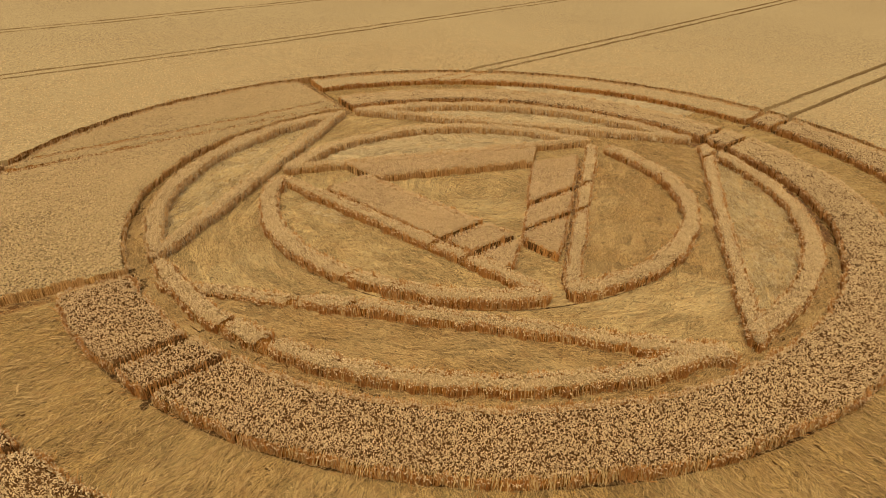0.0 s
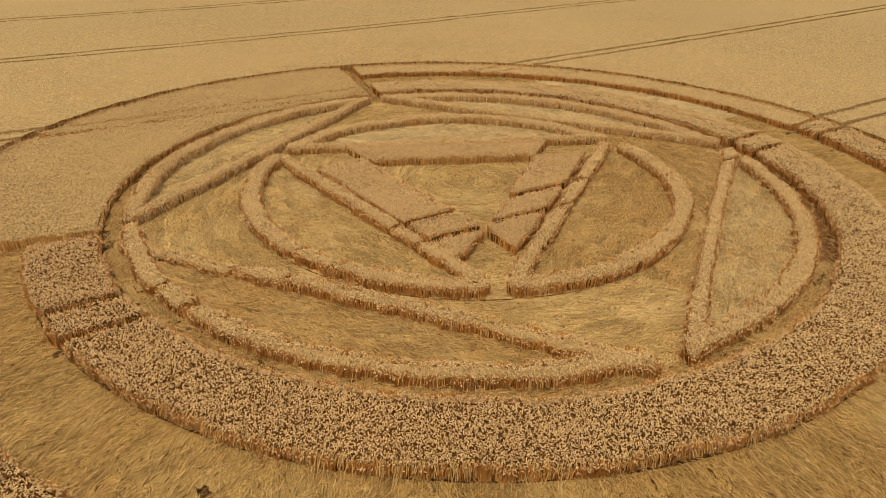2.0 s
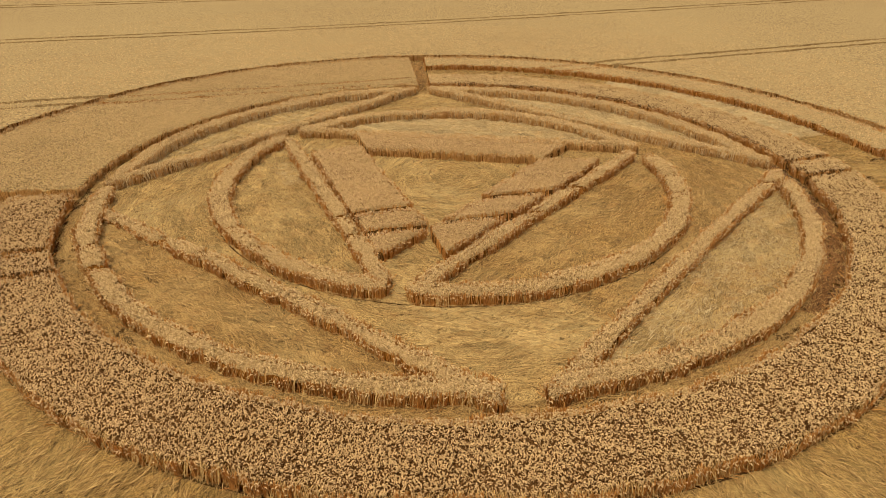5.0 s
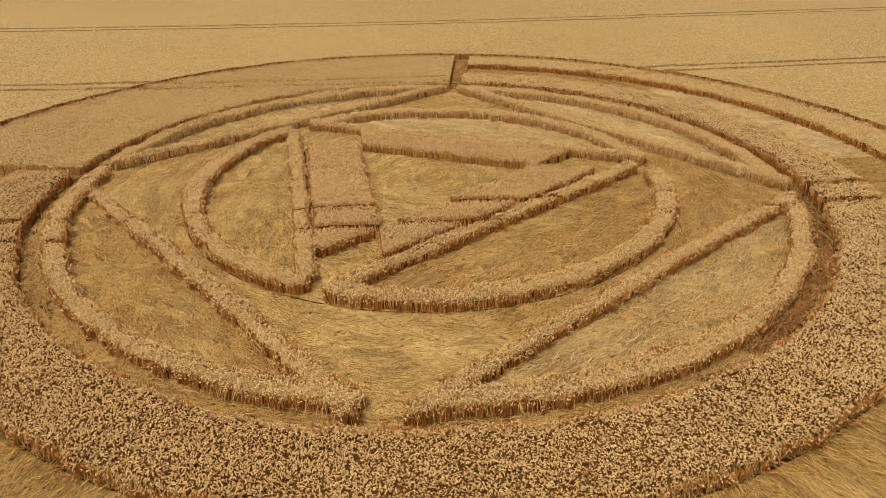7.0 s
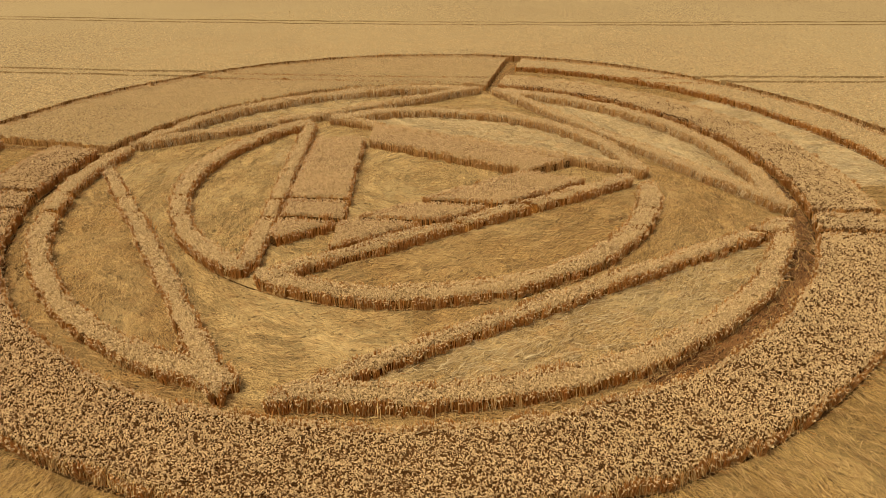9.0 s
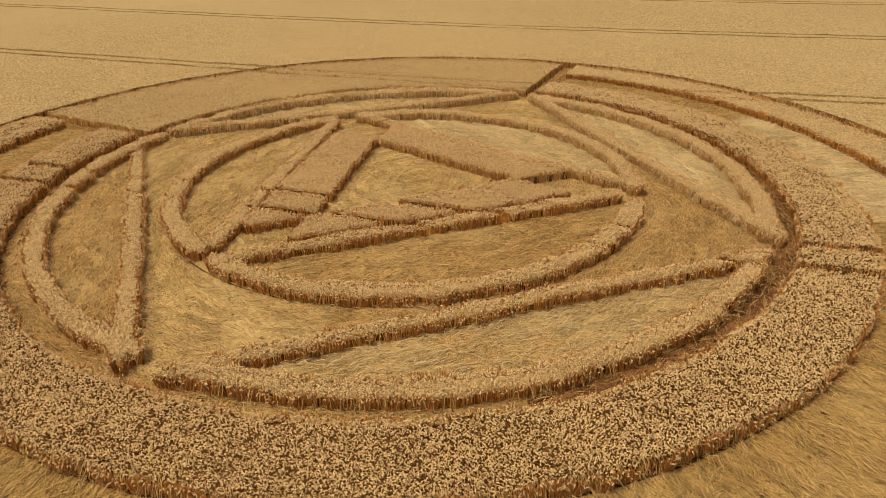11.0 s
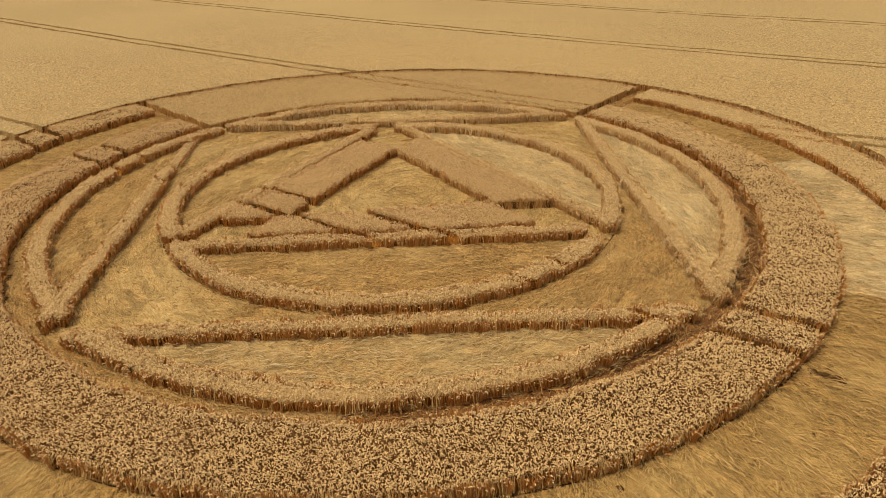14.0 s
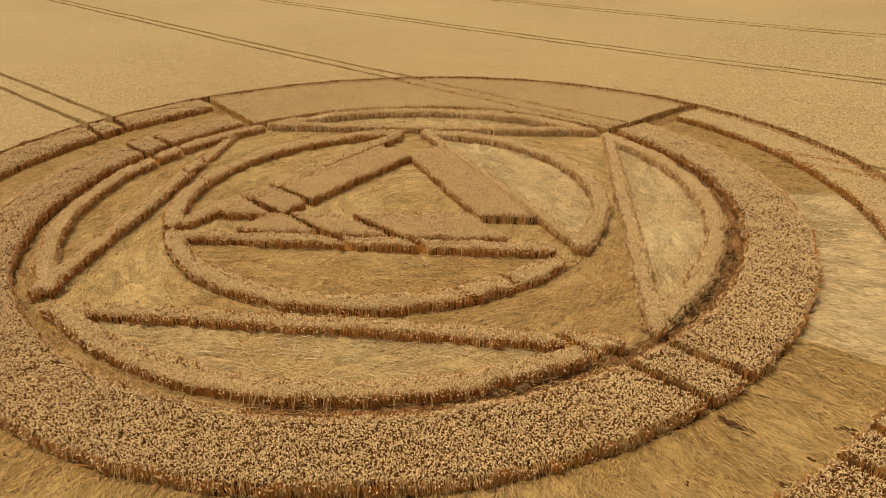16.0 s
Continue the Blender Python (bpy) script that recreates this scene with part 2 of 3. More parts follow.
def lattice(x, y, size, seed=0):
    """Smooth value noise, 0 to 1, with cells of that size."""
    g = np.random.default_rng(seed).random((256, 256))
    u, v = np.asarray(x) / size, np.asarray(y) / size
    i, j = np.floor(u).astype(int), np.floor(v).astype(int)
    f, h = u - i, v - j
    f, h = f * f * (3 - 2 * f), h * h * (3 - 2 * h)
    i0, i1, j0, j1 = i % 256, (i + 1) % 256, j % 256, (j + 1) % 256
    return (g[i0, j0] * (1 - f) + g[i1, j0] * f) * (1 - h) + (g[i0, j1] * (1 - f) + g[i1, j1] * f) * h


def swing(n, s):
    """How far the drilled lines swing aside at a distance s along them: two bundles bend away, the third steps over."""
    k = np.clip((-6.0 - n) / 10.0, 0, 1)
    e = np.clip((np.abs(s) - 26.0) / 5.0, 0, 1)
    return k * 0.06 * (np.sqrt(s * s + 625.0) - 25.0) + (1 - k) * 0.45 * e * e * (3 - 2 * e)


def standing(x, y):
    """1 where the crop stands, falling to 0 in the wheel tracks."""
    n, s = x * ACROSS[0] + y * ACROSS[1], x * ALONG[0] + y * ALONG[1]
    f = np.ones_like(n)
    n = n + swing(n, s) + 0.10 * (lattice(x, y, 1.3, 5) - 0.5)
    for d in TRACKS:
        q = np.clip((np.abs(n - d) - 0.14) / 0.09, 0, 1)
        f = np.minimum(f, q * q * (3 - 2 * q))
    return f


def mesh(name, verts, faces, material, parent=None, smooth=False, label="", second=None, where=None, third=None, ends=None):
    me = bpy.data.meshes.new(name)
    verts, faces = np.asarray(verts, np.float32), np.asarray(faces, np.int32)
    me.vertices.add(len(verts))
    me.vertices.foreach_set("co", verts.ravel())
    k = faces.shape[1]
    me.loops.add(faces.size)
    me.loops.foreach_set("vertex_index", faces.ravel())
    me.polygons.add(len(faces))
    me.polygons.foreach_set("loop_start", np.arange(0, faces.size, k, dtype=np.int32))
    me.update(calc_edges=True)
    if smooth:
        me.polygons.foreach_set("use_smooth", np.ones(len(faces), bool))
    me.materials.append(material)
    if second is not None:
        me.materials.append(second)
        index = np.asarray(where, np.int32)
        if third is not None:
            me.materials.append(third)
            index = np.where(ends, 2, index).astype(np.int32)
        me.polygons.foreach_set("material_index", index)
    ob = new(name, me)
    if parent is not None:
        ob.parent = parent
    if label:
        tagged(ob, label)
    return ob


def grid_faces(rows, cols):
    i = np.arange(rows - 1)[:, None] * cols + np.arange(cols - 1)[None]
    return np.stack([i, i + 1, i + cols + 1, i + cols], -1).reshape(-1, 4)


def along(a, b, n):
    w = np.linspace(0, 1, n)[:, None]
    return np.asarray(a) * (1 - w) + np.asarray(b) * w


def arc(r, a0, a1, n):
    a = np.radians(np.linspace(a0, a1, n))
    return np.stack([r * np.cos(a), r * np.sin(a)], 1)


def spot(x, y):
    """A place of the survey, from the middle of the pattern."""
    return (x - MIDDLE[0], y - MIDDLE[1])


def ribbon(left, right, cols):
    """A grid of places between two edges that run side by side."""
    w = np.linspace(0, 1, cols)[None, :, None]
    return left[:, None] * (1 - w) + right[:, None] * w


def scatter(grid, density, edges=False):
    """Random places on a ribbon's grid, so many to the square metre; with edges, also how far each lies from the nearer edge."""
    a, b, c, d = grid[:-1, :-1], grid[1:, :-1], grid[1:, 1:], grid[:-1, 1:]
    p, q = c - a, d - b
    area = 0.5 * np.abs(p[..., 0] * q[..., 1] - p[..., 1] * q[..., 0]).ravel()
    n = int(area.sum() * density)
    k = RNG.choice(len(area), n, p=area / area.sum())
    u, v = RNG.random((2, n, 1))
    a, b, c, d = (m.reshape(-1, 2)[k] for m in (a, b, c, d))
    spots = (a * (1 - u) + b * u) * (1 - v) + (d * (1 - u) + c * u) * v
    if not edges:
        return spots
    row, col = np.divmod(k, grid.shape[1] - 1)
    w = (col + v[:, 0]) / (grid.shape[1] - 1)
    wide = np.linalg.norm(grid[row, -1] - grid[row, 0], axis=1)
    return spots, np.minimum(w, 1 - w) * wide


def frame_of(axis):
    up = np.zeros_like(axis)
    up[:, 2] = 1
    side = np.cross(axis, up)
    bad = np.linalg.norm(side, axis=1) < 1e-3
    side[bad] = (1, 0, 0)
    side /= np.linalg.norm(side, axis=1)[:, None]
    return side, np.cross(side, axis)


def ear_geometry(p, z, size=1.0, lean=None, hang=0.0):
    """Nodding ears: slim three-sided spindles, bent over by their weight."""
    n = len(p)
    az = RNG.random(n) * 2 * np.pi
    tilt = np.radians(RNG.normal(66, 26, n))
    axis = np.stack([np.cos(az) * np.sin(tilt), np.sin(az) * np.sin(tilt), np.cos(tilt)], 1)
    wind = 2 * np.pi * lattice(p[:, 0], p[:, 1], 2.6, 33)    # ears of a patch nod the same way
    axis[:, :2] += np.stack([0.15 + 0.4 * np.cos(wind), 0.4 * np.sin(wind) - 0.1], 1)
    if lean is not None:
        axis[:, :2] += lean
    axis[:, 2] -= hang
    axis /= np.linalg.norm(axis, axis=1)[:, None]
    side, top = frame_of(axis)
    ln = size * RNG.uniform(0.09, 0.155, n)[:, None]
    wd = size * RNG.uniform(0.015, 0.026, n)[:, None]
    base = np.concatenate([p, z[:, None]], 1) - axis * ln * 0.5
    base[:, 2:] -= 0.25 * ln
    v = np.empty((n, 5, 3))
    v[:, 0], v[:, 4] = base, base + axis * ln
    mid = base + axis * ln * 0.5 + (0, 0, 1) * ln * 0.22
    for k, t in enumerate(np.radians((90, 190, 350))):
        v[:, 1 + k] = mid + wd * (np.cos(t) * side + np.sin(t) * top)
    f = np.array([(0, 2, 1), (0, 1, 3), (4, 1, 2), (4, 3, 1)])
    return v.reshape(-1, 3), (f[None] + 5 * np.arange(n)[:, None, None]).reshape(-1, 3)


def blade_geometry(p, z, heading, length, width, rise):
    """Lying straws: bent ribbons of two lengths, tilted on their long axis."""
    n = len(p)
    d = np.stack([np.cos(heading), np.sin(heading), RNG.normal(0, rise, n)], 1)
    roll = RNG.normal(0, 0.6, n)
    s = np.stack([-np.sin(heading) * np.cos(roll), np.cos(heading) * np.cos(roll), np.sin(roll)], 1) * width[:, None] / 2
    c = np.concatenate([p, z[:, None]], 1)
    a, b = c - d * length[:, None] / 2, c + d * length[:, None] / 2
    c[:, 2] += RNG.uniform(0.0, 0.05, n)
    c[:, :2] += RNG.normal(0, 0.012, (n, 2))
    v = np.stack([a - s * 0.6, a + s * 0.6, c - s, c + s, b - s * 0.4, b + s * 0.4], 1)
    f = np.array([(0, 2, 3, 1), (2, 4, 5, 3)])
    return v.reshape(-1, 3), (f[None] + 6 * np.arange(n)[:, None, None]).reshape(-1, 4)


def fringe(outline, per_metre, height, turn, cut=1.0, tuck=0.22, ends=(), end_stalks=1.0, slump=0.0):
    """Stalks along an outline, leaning a little outwards, and the ears that hang from them."""
    seg = np.diff(outline, axis=0)
    ln = np.linalg.norm(seg, axis=1)
    n = int(ln.sum() * per_metre)
    k = RNG.choice(len(ln), n, p=ln / ln.sum())
    b = outline[k] + seg[k] * RNG.random((n, 1))
    t = seg[k] / np.maximum(ln[k], 1e-6)[:, None]
    nor = np.stack([t[:, 1], -t[:, 0]], 1) * turn
    crack = lattice(b[:, 0], b[:, 1], 0.22, 63)
    ok = (crack > 0.40) | (RNG.random(n) < 0.15)
    ok &= ~np.isin(k, ends) | (RNG.random(n) < end_stalks)    # fewer stalks at the ends, so that their painted shade shows
    ok &= 1 - cut * (1 - standing(b[:, 0], b[:, 1])) > 0.3
    b, t, nor, open_side = b[ok], t[ok], nor[ok], ~np.isin(k[ok], ends)[:, None]
    n = len(b)
    tuft = lattice(b[:, 0], b[:, 1], 0.28, 61)[:, None]
    foot = b + nor * (RNG.uniform(-0.02, 0.04, (n, 1)) + 0.12 * (tuft - 0.5))
    top = b + nor * open_side * (RNG.normal(0.03, 0.045, (n, 1)) + tuck * (tuft - 0.4)) + t * RNG.normal(0, 0.06, (n, 1))
    wd = RNG.uniform(0.005, 0.013, (n, 1))
    zt = height * RNG.uniform(0.66, 0.98, n) * (0.84 + 0.30 * lattice(b[:, 0], b[:, 1], 0.4, 64)) * (1 - slump * sunk(b[:, 0], b[:, 1]))
    loose = (RNG.random(n) < 0.04) & open_side[:, 0]
    top[loose] += nor[loose] * RNG.uniform(0.1, 0.4, (loose.sum(), 1))
    zt[loose] *= RNG.uniform(0.3, 0.8, loose.sum())
    a3 = np.concatenate([foot, np.zeros((n, 1))], 1)
    c3 = np.concatenate([top, zt[:, None]], 1)
    s3 = np.concatenate([t * wd + nor * RNG.normal(0, 0.006, (n, 1)), np.zeros((n, 1))], 1)
    v = np.stack([a3 - s3, a3 + s3, c3 - s3, c3 + s3], 1).reshape(-1, 3)
    f = np.array([0, 1, 3, 2])[None] + 4 * np.arange(n)[:, None]
    pick = (RNG.random(n) < 0.3) & ~loose
    drop = RNG.random(pick.sum()) ** 1.4
    ears = ear_geometry(top[pick] + nor[pick] * np.where(open_side[pick], 0.07 * drop[:, None], -0.05), zt[pick] + 0.03 - 0.14 * drop, 1.0, nor[pick] * np.where(open_side[pick], 0.5, -0.5), 0.55)
    return v, f, ears


def bent_stalks(edge, out, height, reach, per_metre=60):
    """Stalks that lean out over an edge and hang down before it."""
    n = int(np.linalg.norm(np.diff(edge, axis=0), axis=1).sum() * per_metre)
    k = RNG.integers(0, len(edge) - 1, n)
    u = RNG.random((n, 1))
    p, nor = edge[k] * (1 - u) + edge[k + 1] * u, out[k]
    t = np.stack([-nor[:, 1], nor[:, 0]], 1)
    far = reach * RNG.uniform(0.3, 1.0, (n, 1)) * (0.5 + lattice(p[:, :1], p[:, 1:], 0.5, 71))
    z0, skew = height * RNG.uniform(0.7, 1.0, (n, 1)), t * RNG.normal(0, 0.1, (n, 1))
    drop = RNG.uniform(0.35, 0.95, (n, 1))
    line = [np.concatenate([p + nor * (far * w - 0.12 * (1 - w)) + skew * w, z0 * (1 - drop * w * w)], 1) for w in (0.0, 0.55, 1.0)]
    side = np.concatenate([t * RNG.uniform(0.004, 0.010, (n, 1)), np.zeros((n, 1))], 1)
    v = np.stack([q + s * side for q in line for s in (-1, 1)], 1).reshape(-1, 3)
    return v, (np.array([(0, 1, 3, 2), (2, 3, 5, 4)])[None] + 6 * np.arange(n)[:, None, None]).reshape(-1, 4)


def sunk(x, y):
    """Where a narrow strip has slumped, 0 to 1."""
    return np.clip(lattice(x, y, 1.9, 91) * 1.9 - 0.9, 0, 1) * 0.8 + 0.2 * lattice(x, y, 0.6, 92)


def stand(label, left, right, cols, ears=270, stalks=135, height=HEIGHT, group="standing crop of the pattern", cut=1.0, under=UPPER, splay=0.0, tuck=0.22, end_stalks=1.0, tip=0.0, slump=0.0, depth=0.17, ear=EAR, stalk=STALK, wall=WALL, blend=None, shag=9):
    """A piece of standing wheat between two edges: its depth, the stalks of its walls, its ears.
    tip: over how many metres its ends round off; slump: how far it sinks where it is weak; splay: how far stalks lean out of it."""
    left, right = left.copy(), right.copy()
    if tip:
        mid = (left + right) / 2
        run = np.concatenate([[0], np.cumsum(np.linalg.norm(np.diff(mid, axis=0), axis=1))])
        e = np.clip(np.minimum(run, run[-1] - run) / tip, 0, 1)
        left, right = (mid + (q - mid) * np.sqrt(np.clip(1 - (1 - e) ** 2, 0.06, 1))[:, None] for q in (left, right))
    wide = np.linalg.norm(right - left, axis=1)[:, None]
    out = (right - left) / np.maximum(wide, 1e-6)
    for e, s, seed in ((left, -1, 11), (right, 1, 23)):
        e += s * out * np.minimum(wide * 0.24, 0.19) * (lattice(e[:, :1], e[:, 1:], 0.45, seed) + lattice(e[:, :1], e[:, 1:], 1.6, seed + 1) - 1.0)
    thing = new("standing_wheat")
    mid = (left.mean(0) + right.mean(0)) / 2
    thing.location = (mid[0], mid[1], 0)
    tagged(thing, label, "wheat", group)
    g = ribbon(left, right, cols)
    inset = np.minimum(0.05, 0.2 * wide)
    core = ribbon(left + out * inset, right - out * inset, cols)
    w = np.linspace(0, 1, cols)
    edge = np.minimum(w, 1 - w)[None] * wide
    h = height * (0.84 + 0.14 * lattice(g[..., 0], g[..., 1], 1.1, 3) + 0.12 * lattice(g[..., 0], g[..., 1], 0.3, 4)) * (1 - slump * sunk(g[..., 0], g[..., 1]))
    h = (h - depth - 0.07 * np.clip(1 - edge / 0.17, 0, 1) ** 2) * np.maximum(1 - cut * (1 - standing(g[..., 0], g[..., 1])), 0.03)
    xy = np.concatenate([core[:, :1], core, core[:, -1:]], 1)
    zz = np.concatenate([0 * h[:, :1], h, 0 * h[:, :1]], 1)
    xy = np.concatenate([xy[:1], xy, xy[-1:]], 0)
    zz = np.concatenate([0 * zz[:1], zz, 0 * zz[:1]], 0)
    v = np.concatenate([xy - mid, zz[..., None]], -1)
    f = grid_faces(*zz.shape)
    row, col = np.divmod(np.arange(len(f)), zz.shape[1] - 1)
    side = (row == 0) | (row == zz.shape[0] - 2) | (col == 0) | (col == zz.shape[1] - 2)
    # end faces get the near-black that stands for shade in the gaps
    ends = (row == 0) | (row == zz.shape[0] - 2) if end_stalks < 1 else np.zeros(len(f), bool)
    # faces in the wheel tracks are coloured dark as well, for their shade
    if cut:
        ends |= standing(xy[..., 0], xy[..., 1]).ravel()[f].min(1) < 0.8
    mesh("stalk_depth", v.reshape(-1, 3), f, under, thing, second=wall, where=side, third=END_SHADE if end_stalks < 1 else WALL, ends=ends)
    o = np.concatenate([left, right[::-1], left[:1]])
    turn = np.sign(np.sum(o[:-1, 0] * o[1:, 1] - o[:-1, 1] * o[1:, 0])) or 1
    fv, ff, (rv, rf) = fringe(o, stalks, height, turn, cut, tuck, () if tip else (len(left) - 1, len(o) - 2), end_stalks, slump)
    fv[:, :2] -= mid
    tagged(mesh("stalk_fringe", fv, ff, stalk, thing), kind="stuff")
    if splay:
        bv, bf = bent_stalks(right, out, height, splay, shag if tip else 40)
        if tip:
            cv, cf = bent_stalks(left, -out, height, splay, shag)
            bv, bf = np.concatenate([bv, cv]), np.concatenate([bf, cf + len(bv)])
        bv[:, :2] -= mid
        tagged(mesh("bent_straw", bv, bf, LAID if shag < 20 else BLEACHED, thing), kind="stuff")
    p, edge = scatter(g, ears, True)
    ok = 1 - cut * (1 - standing(p[:, 0], p[:, 1])) > RNG.uniform(0.4, 0.7, len(p))
    p, edge = p[ok], edge[ok]
    z = height * (0.84 + 0.16 * lattice(p[:, 0], p[:, 1], 1.1, 3) + 0.16 * lattice(p[:, 0], p[:, 1], 0.3, 4)) * (1 - slump * sunk(p[:, 0], p[:, 1]))
    z += 0.03 - 0.25 * cut * (1 - standing(p[:, 0], p[:, 1])) - 0.16 * RNG.random(len(p)) ** 1.6 - 0.08 * np.clip(1 - edge / 0.17, 0, 1) ** 2
    ev, ef = ear_geometry(p, z)
    ev, ef = np.concatenate([ev, rv]), np.concatenate([ef, rf + len(ev)])
    pale = None
    if blend:    # the ears turn paler from one bearing to the other
        a = np.degrees(np.arctan2(ev[::5, 1], ev[::5, 0]))
        pale = np.repeat((a - blend[0]) / (blend[1] - blend[0]) > RNG.random(len(a)), 4)
    ev[:, :2] -= mid
    tagged(mesh("ear_cover", ev, ef, ear, thing, second=EAR if blend else None, where=pale), kind="stuff")
    return thing


# ---- ground ----
ring = np.concatenate([[0.5], np.arange(2, 34, 2.0), np.geomspace(34, 2500, 26)])
ang = np.linspace(0, 2 * np.pi, 97)
gv = np.stack([ring[:, None] * np.cos(ang), ring[:, None] * np.sin(ang), 0 * ring[:, None] * ang], -1)
ground = mesh("ground", gv.reshape(-1, 3), grid_faces(len(ring), len(ang)), SOIL)
tagged(ground, "straw-littered brown earth under the wheat", "ground", kind="structure")


# ---- wheel tracks ----
def wheel_track(d):
    s = np.arange(-170, 190, 1.5)
    n = d - swing(np.full(len(s), d), s)
    edge = [np.outer(s, ALONG) + np.outer(n + w, ACROSS) for w in (-0.19, 0.0, 0.19)]
    v = np.stack([np.c_[e, np.full(len(s), z)] for e, z in zip(edge, (0.02, 0.008, 0.02))], 1)
    ob = mesh("wheel_track", v.reshape(-1, 3), grid_faces(len(s), 3), SOIL)
    tagged(ob, "narrow bare wheel track pressed through the wheat", "track", "paired wheel tracks", "structure")


for tr in TRACKS:
    wheel_track(tr)


# ---- the field round the pattern ----
def canopy_height(x, y):
    h = HEIGHT * (0.76 + 0.10 * lattice(x, y, 1.1, 3) + 0.10 * lattice(x, y, 0.35, 4) + 0.10 * lattice(x, y, 9.0, 6))
    return h * standing(x, y) - 0.02


def field_axis(reach, step):
    """Steps across the tracks, fine at each track, coarse between."""
    c = [np.arange(-reach, reach, step)]
    for d in TRACKS:
        c.append(np.arange(d - 0.42, d + 0.44, 0.07))
    return np.unique(np.round(np.concatenate(c), 3))


s_ax = np.concatenate([np.arange(-170, -80, 2.4), np.arange(-80, 100, 1.6), np.arange(100, 220, 2.6)])
n_ax = field_axis(190, 0.8)
ss, nn = np.meshgrid(s_ax, n_ax, indexing="ij")
nn = nn - swing(nn, ss)
fx, fy = ss * ALONG[0] + nn * ACROSS[0], ss * ALONG[1] + nn * ACROSS[1]
fv = np.stack([fx, fy, canopy_height(fx, fy) - 0.03], -1)
ff = grid_faces(*fx.shape)
cr = np.hypot(fx, fy).ravel()[ff].min(1)
ff = ff[cr > 30.9]
# canopy faces that dip into a track take the painted shade
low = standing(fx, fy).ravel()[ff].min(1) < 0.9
field = mesh("wheat_field", fv.reshape(-1, 3), ff, CANOPY, second=FURROW_SHADE, where=low)
tagged(field, "ripe golden wheat field crossed by paired wheel tracks", "wheat", kind="stuff")
rim = arc(R_FIELD, 0, 360, 1400)
rim *= 1 + 0.005 * (lattice(rim[:, :1], rim[:, 1:], 0.5, 31) + lattice(rim[:, :1], rim[:, 1:], 1.7, 32) - 1)
collar = ribbon(rim, arc(32.8, 0, 360, 1400), 16)
cz = canopy_height(collar[..., 0], collar[..., 1])
cz[:, 0] -= 0.03
mesh("field_edge", np.concatenate([collar, cz[..., None]], -1).reshape(-1, 3), grid_faces(*cz.shape), CANOPY, field, second=FURROW_SHADE, where=standing(collar[..., 0], collar[..., 1]).ravel()[grid_faces(*cz.shape)].min(1) < 0.9)
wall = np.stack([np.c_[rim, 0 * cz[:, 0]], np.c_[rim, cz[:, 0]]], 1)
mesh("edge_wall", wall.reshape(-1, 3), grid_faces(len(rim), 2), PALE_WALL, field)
fv, ff, (rv, rf) = fringe(rim, 95, HEIGHT * 1.02, -1)
tagged(mesh("stalk_fringe", fv, ff, PALE_STALK, field), kind="stuff")
tagged(mesh("rim_ear_cover", rv, rf, EAR, field), kind="stuff")


def field_ears(r0, r1, density, size):
    p = scatter(ribbon(arc(r0, 0, 360, 200), arc(r1, 0, 360, 200), 12), density)
    q = standing(p[:, 0], p[:, 1])
    seen = (p[:, 1] > -4 - 0.51 * (37.7 - p[:, 0])) & (p[:, 0] < 3 + 0.64 * (p[:, 1] + 38))
    p = p[(q > 0.6) & seen]
    z = canopy_height(p[:, 0], p[:, 1]) + 0.06 + RNG.normal(0, 0.03, len(p))
    ev, ef = ear_geometry(p, z, size)
    tagged(mesh("ear_cover", ev, ef, EAR, field), kind="stuff")


field_ears(30.6, 37, 42, 1.15)
field_ears(37, 46, 24, 1.15)
field_ears(46, 60, 7, 1.3)

# ---- standing crop: outer band, quarter, wide ring ----
def track_angle(r, d, side):
    """Where a wheel track crosses a circle, in degrees."""
    return -48.0 + side * math.degrees(math.acos(d / r))


def sector(label, r0, r1, a0, a1, cols, b0=None, b1=None, **k):
    """A ring piece from angle a0 to a1 on its inner edge, b0 to b1 on its outer."""
    b0, b1 = a0 if b0 is None else b0, a1 if b1 is None else b1
    n = max(6, int(abs(a1 - a0) * math.pi / 180 * r1 / 0.16))
    stand(label, arc(r0, a0, a1, n), arc(r1, b0, b1, n), cols, **k)


sector("broad quarter of ripe wheat standing beside the rings", R_PATH, R_EDGE, 122.4, 211.6, 104, ears=170, height=0.64, depth=0.15, under=THIN_TOP, stalk=PALE_STALK, wall=PALE_WALL, ear=OLIVE_EAR)
sector("curved outer band of standing wheat on the open side", R_BAND, R_EDGE, -146.6, track_angle(R_BAND, 3.7, -1) - 0.55, 17, -146.6, track_angle(R_EDGE, 3.7, -1) - 0.55, ears=215, height=0.68, under=UNDER_SHADE, end_stalks=0.4, depth=0.2)
sector("block of the outer band between two wheel tracks", R_BAND, R_EDGE, track_angle(R_BAND, 3.7, -1) + 0.55, track_angle(R_BAND, 5.9, -1) - 0.55, 17, track_angle(R_EDGE, 3.7, -1) + 0.55, track_angle(R_EDGE, 5.9, -1) - 0.55, ears=215, height=0.68, under=UNDER_SHADE, end_stalks=0.4, depth=0.2)
sector("long outer band of standing wheat by the broad ring", R_BAND, R_EDGE, track_angle(R_BAND, 5.9, -1) + 0.55, -100.0, 17, track_angle(R_EDGE, 5.9, -1) + 0.55, -100.0, ears=215, cut=0.0, height=0.68, under=UNDER_SHADE, end_stalks=0.4, depth=0.2)
sector("long outer band of standing wheat on the near side", R_BAND, R_EDGE, -100.0, -2.0, 17, ears=100, height=0.68, under=UNDER_SHADE, end_stalks=0.4, depth=0.2)
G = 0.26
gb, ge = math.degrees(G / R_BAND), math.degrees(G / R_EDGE)
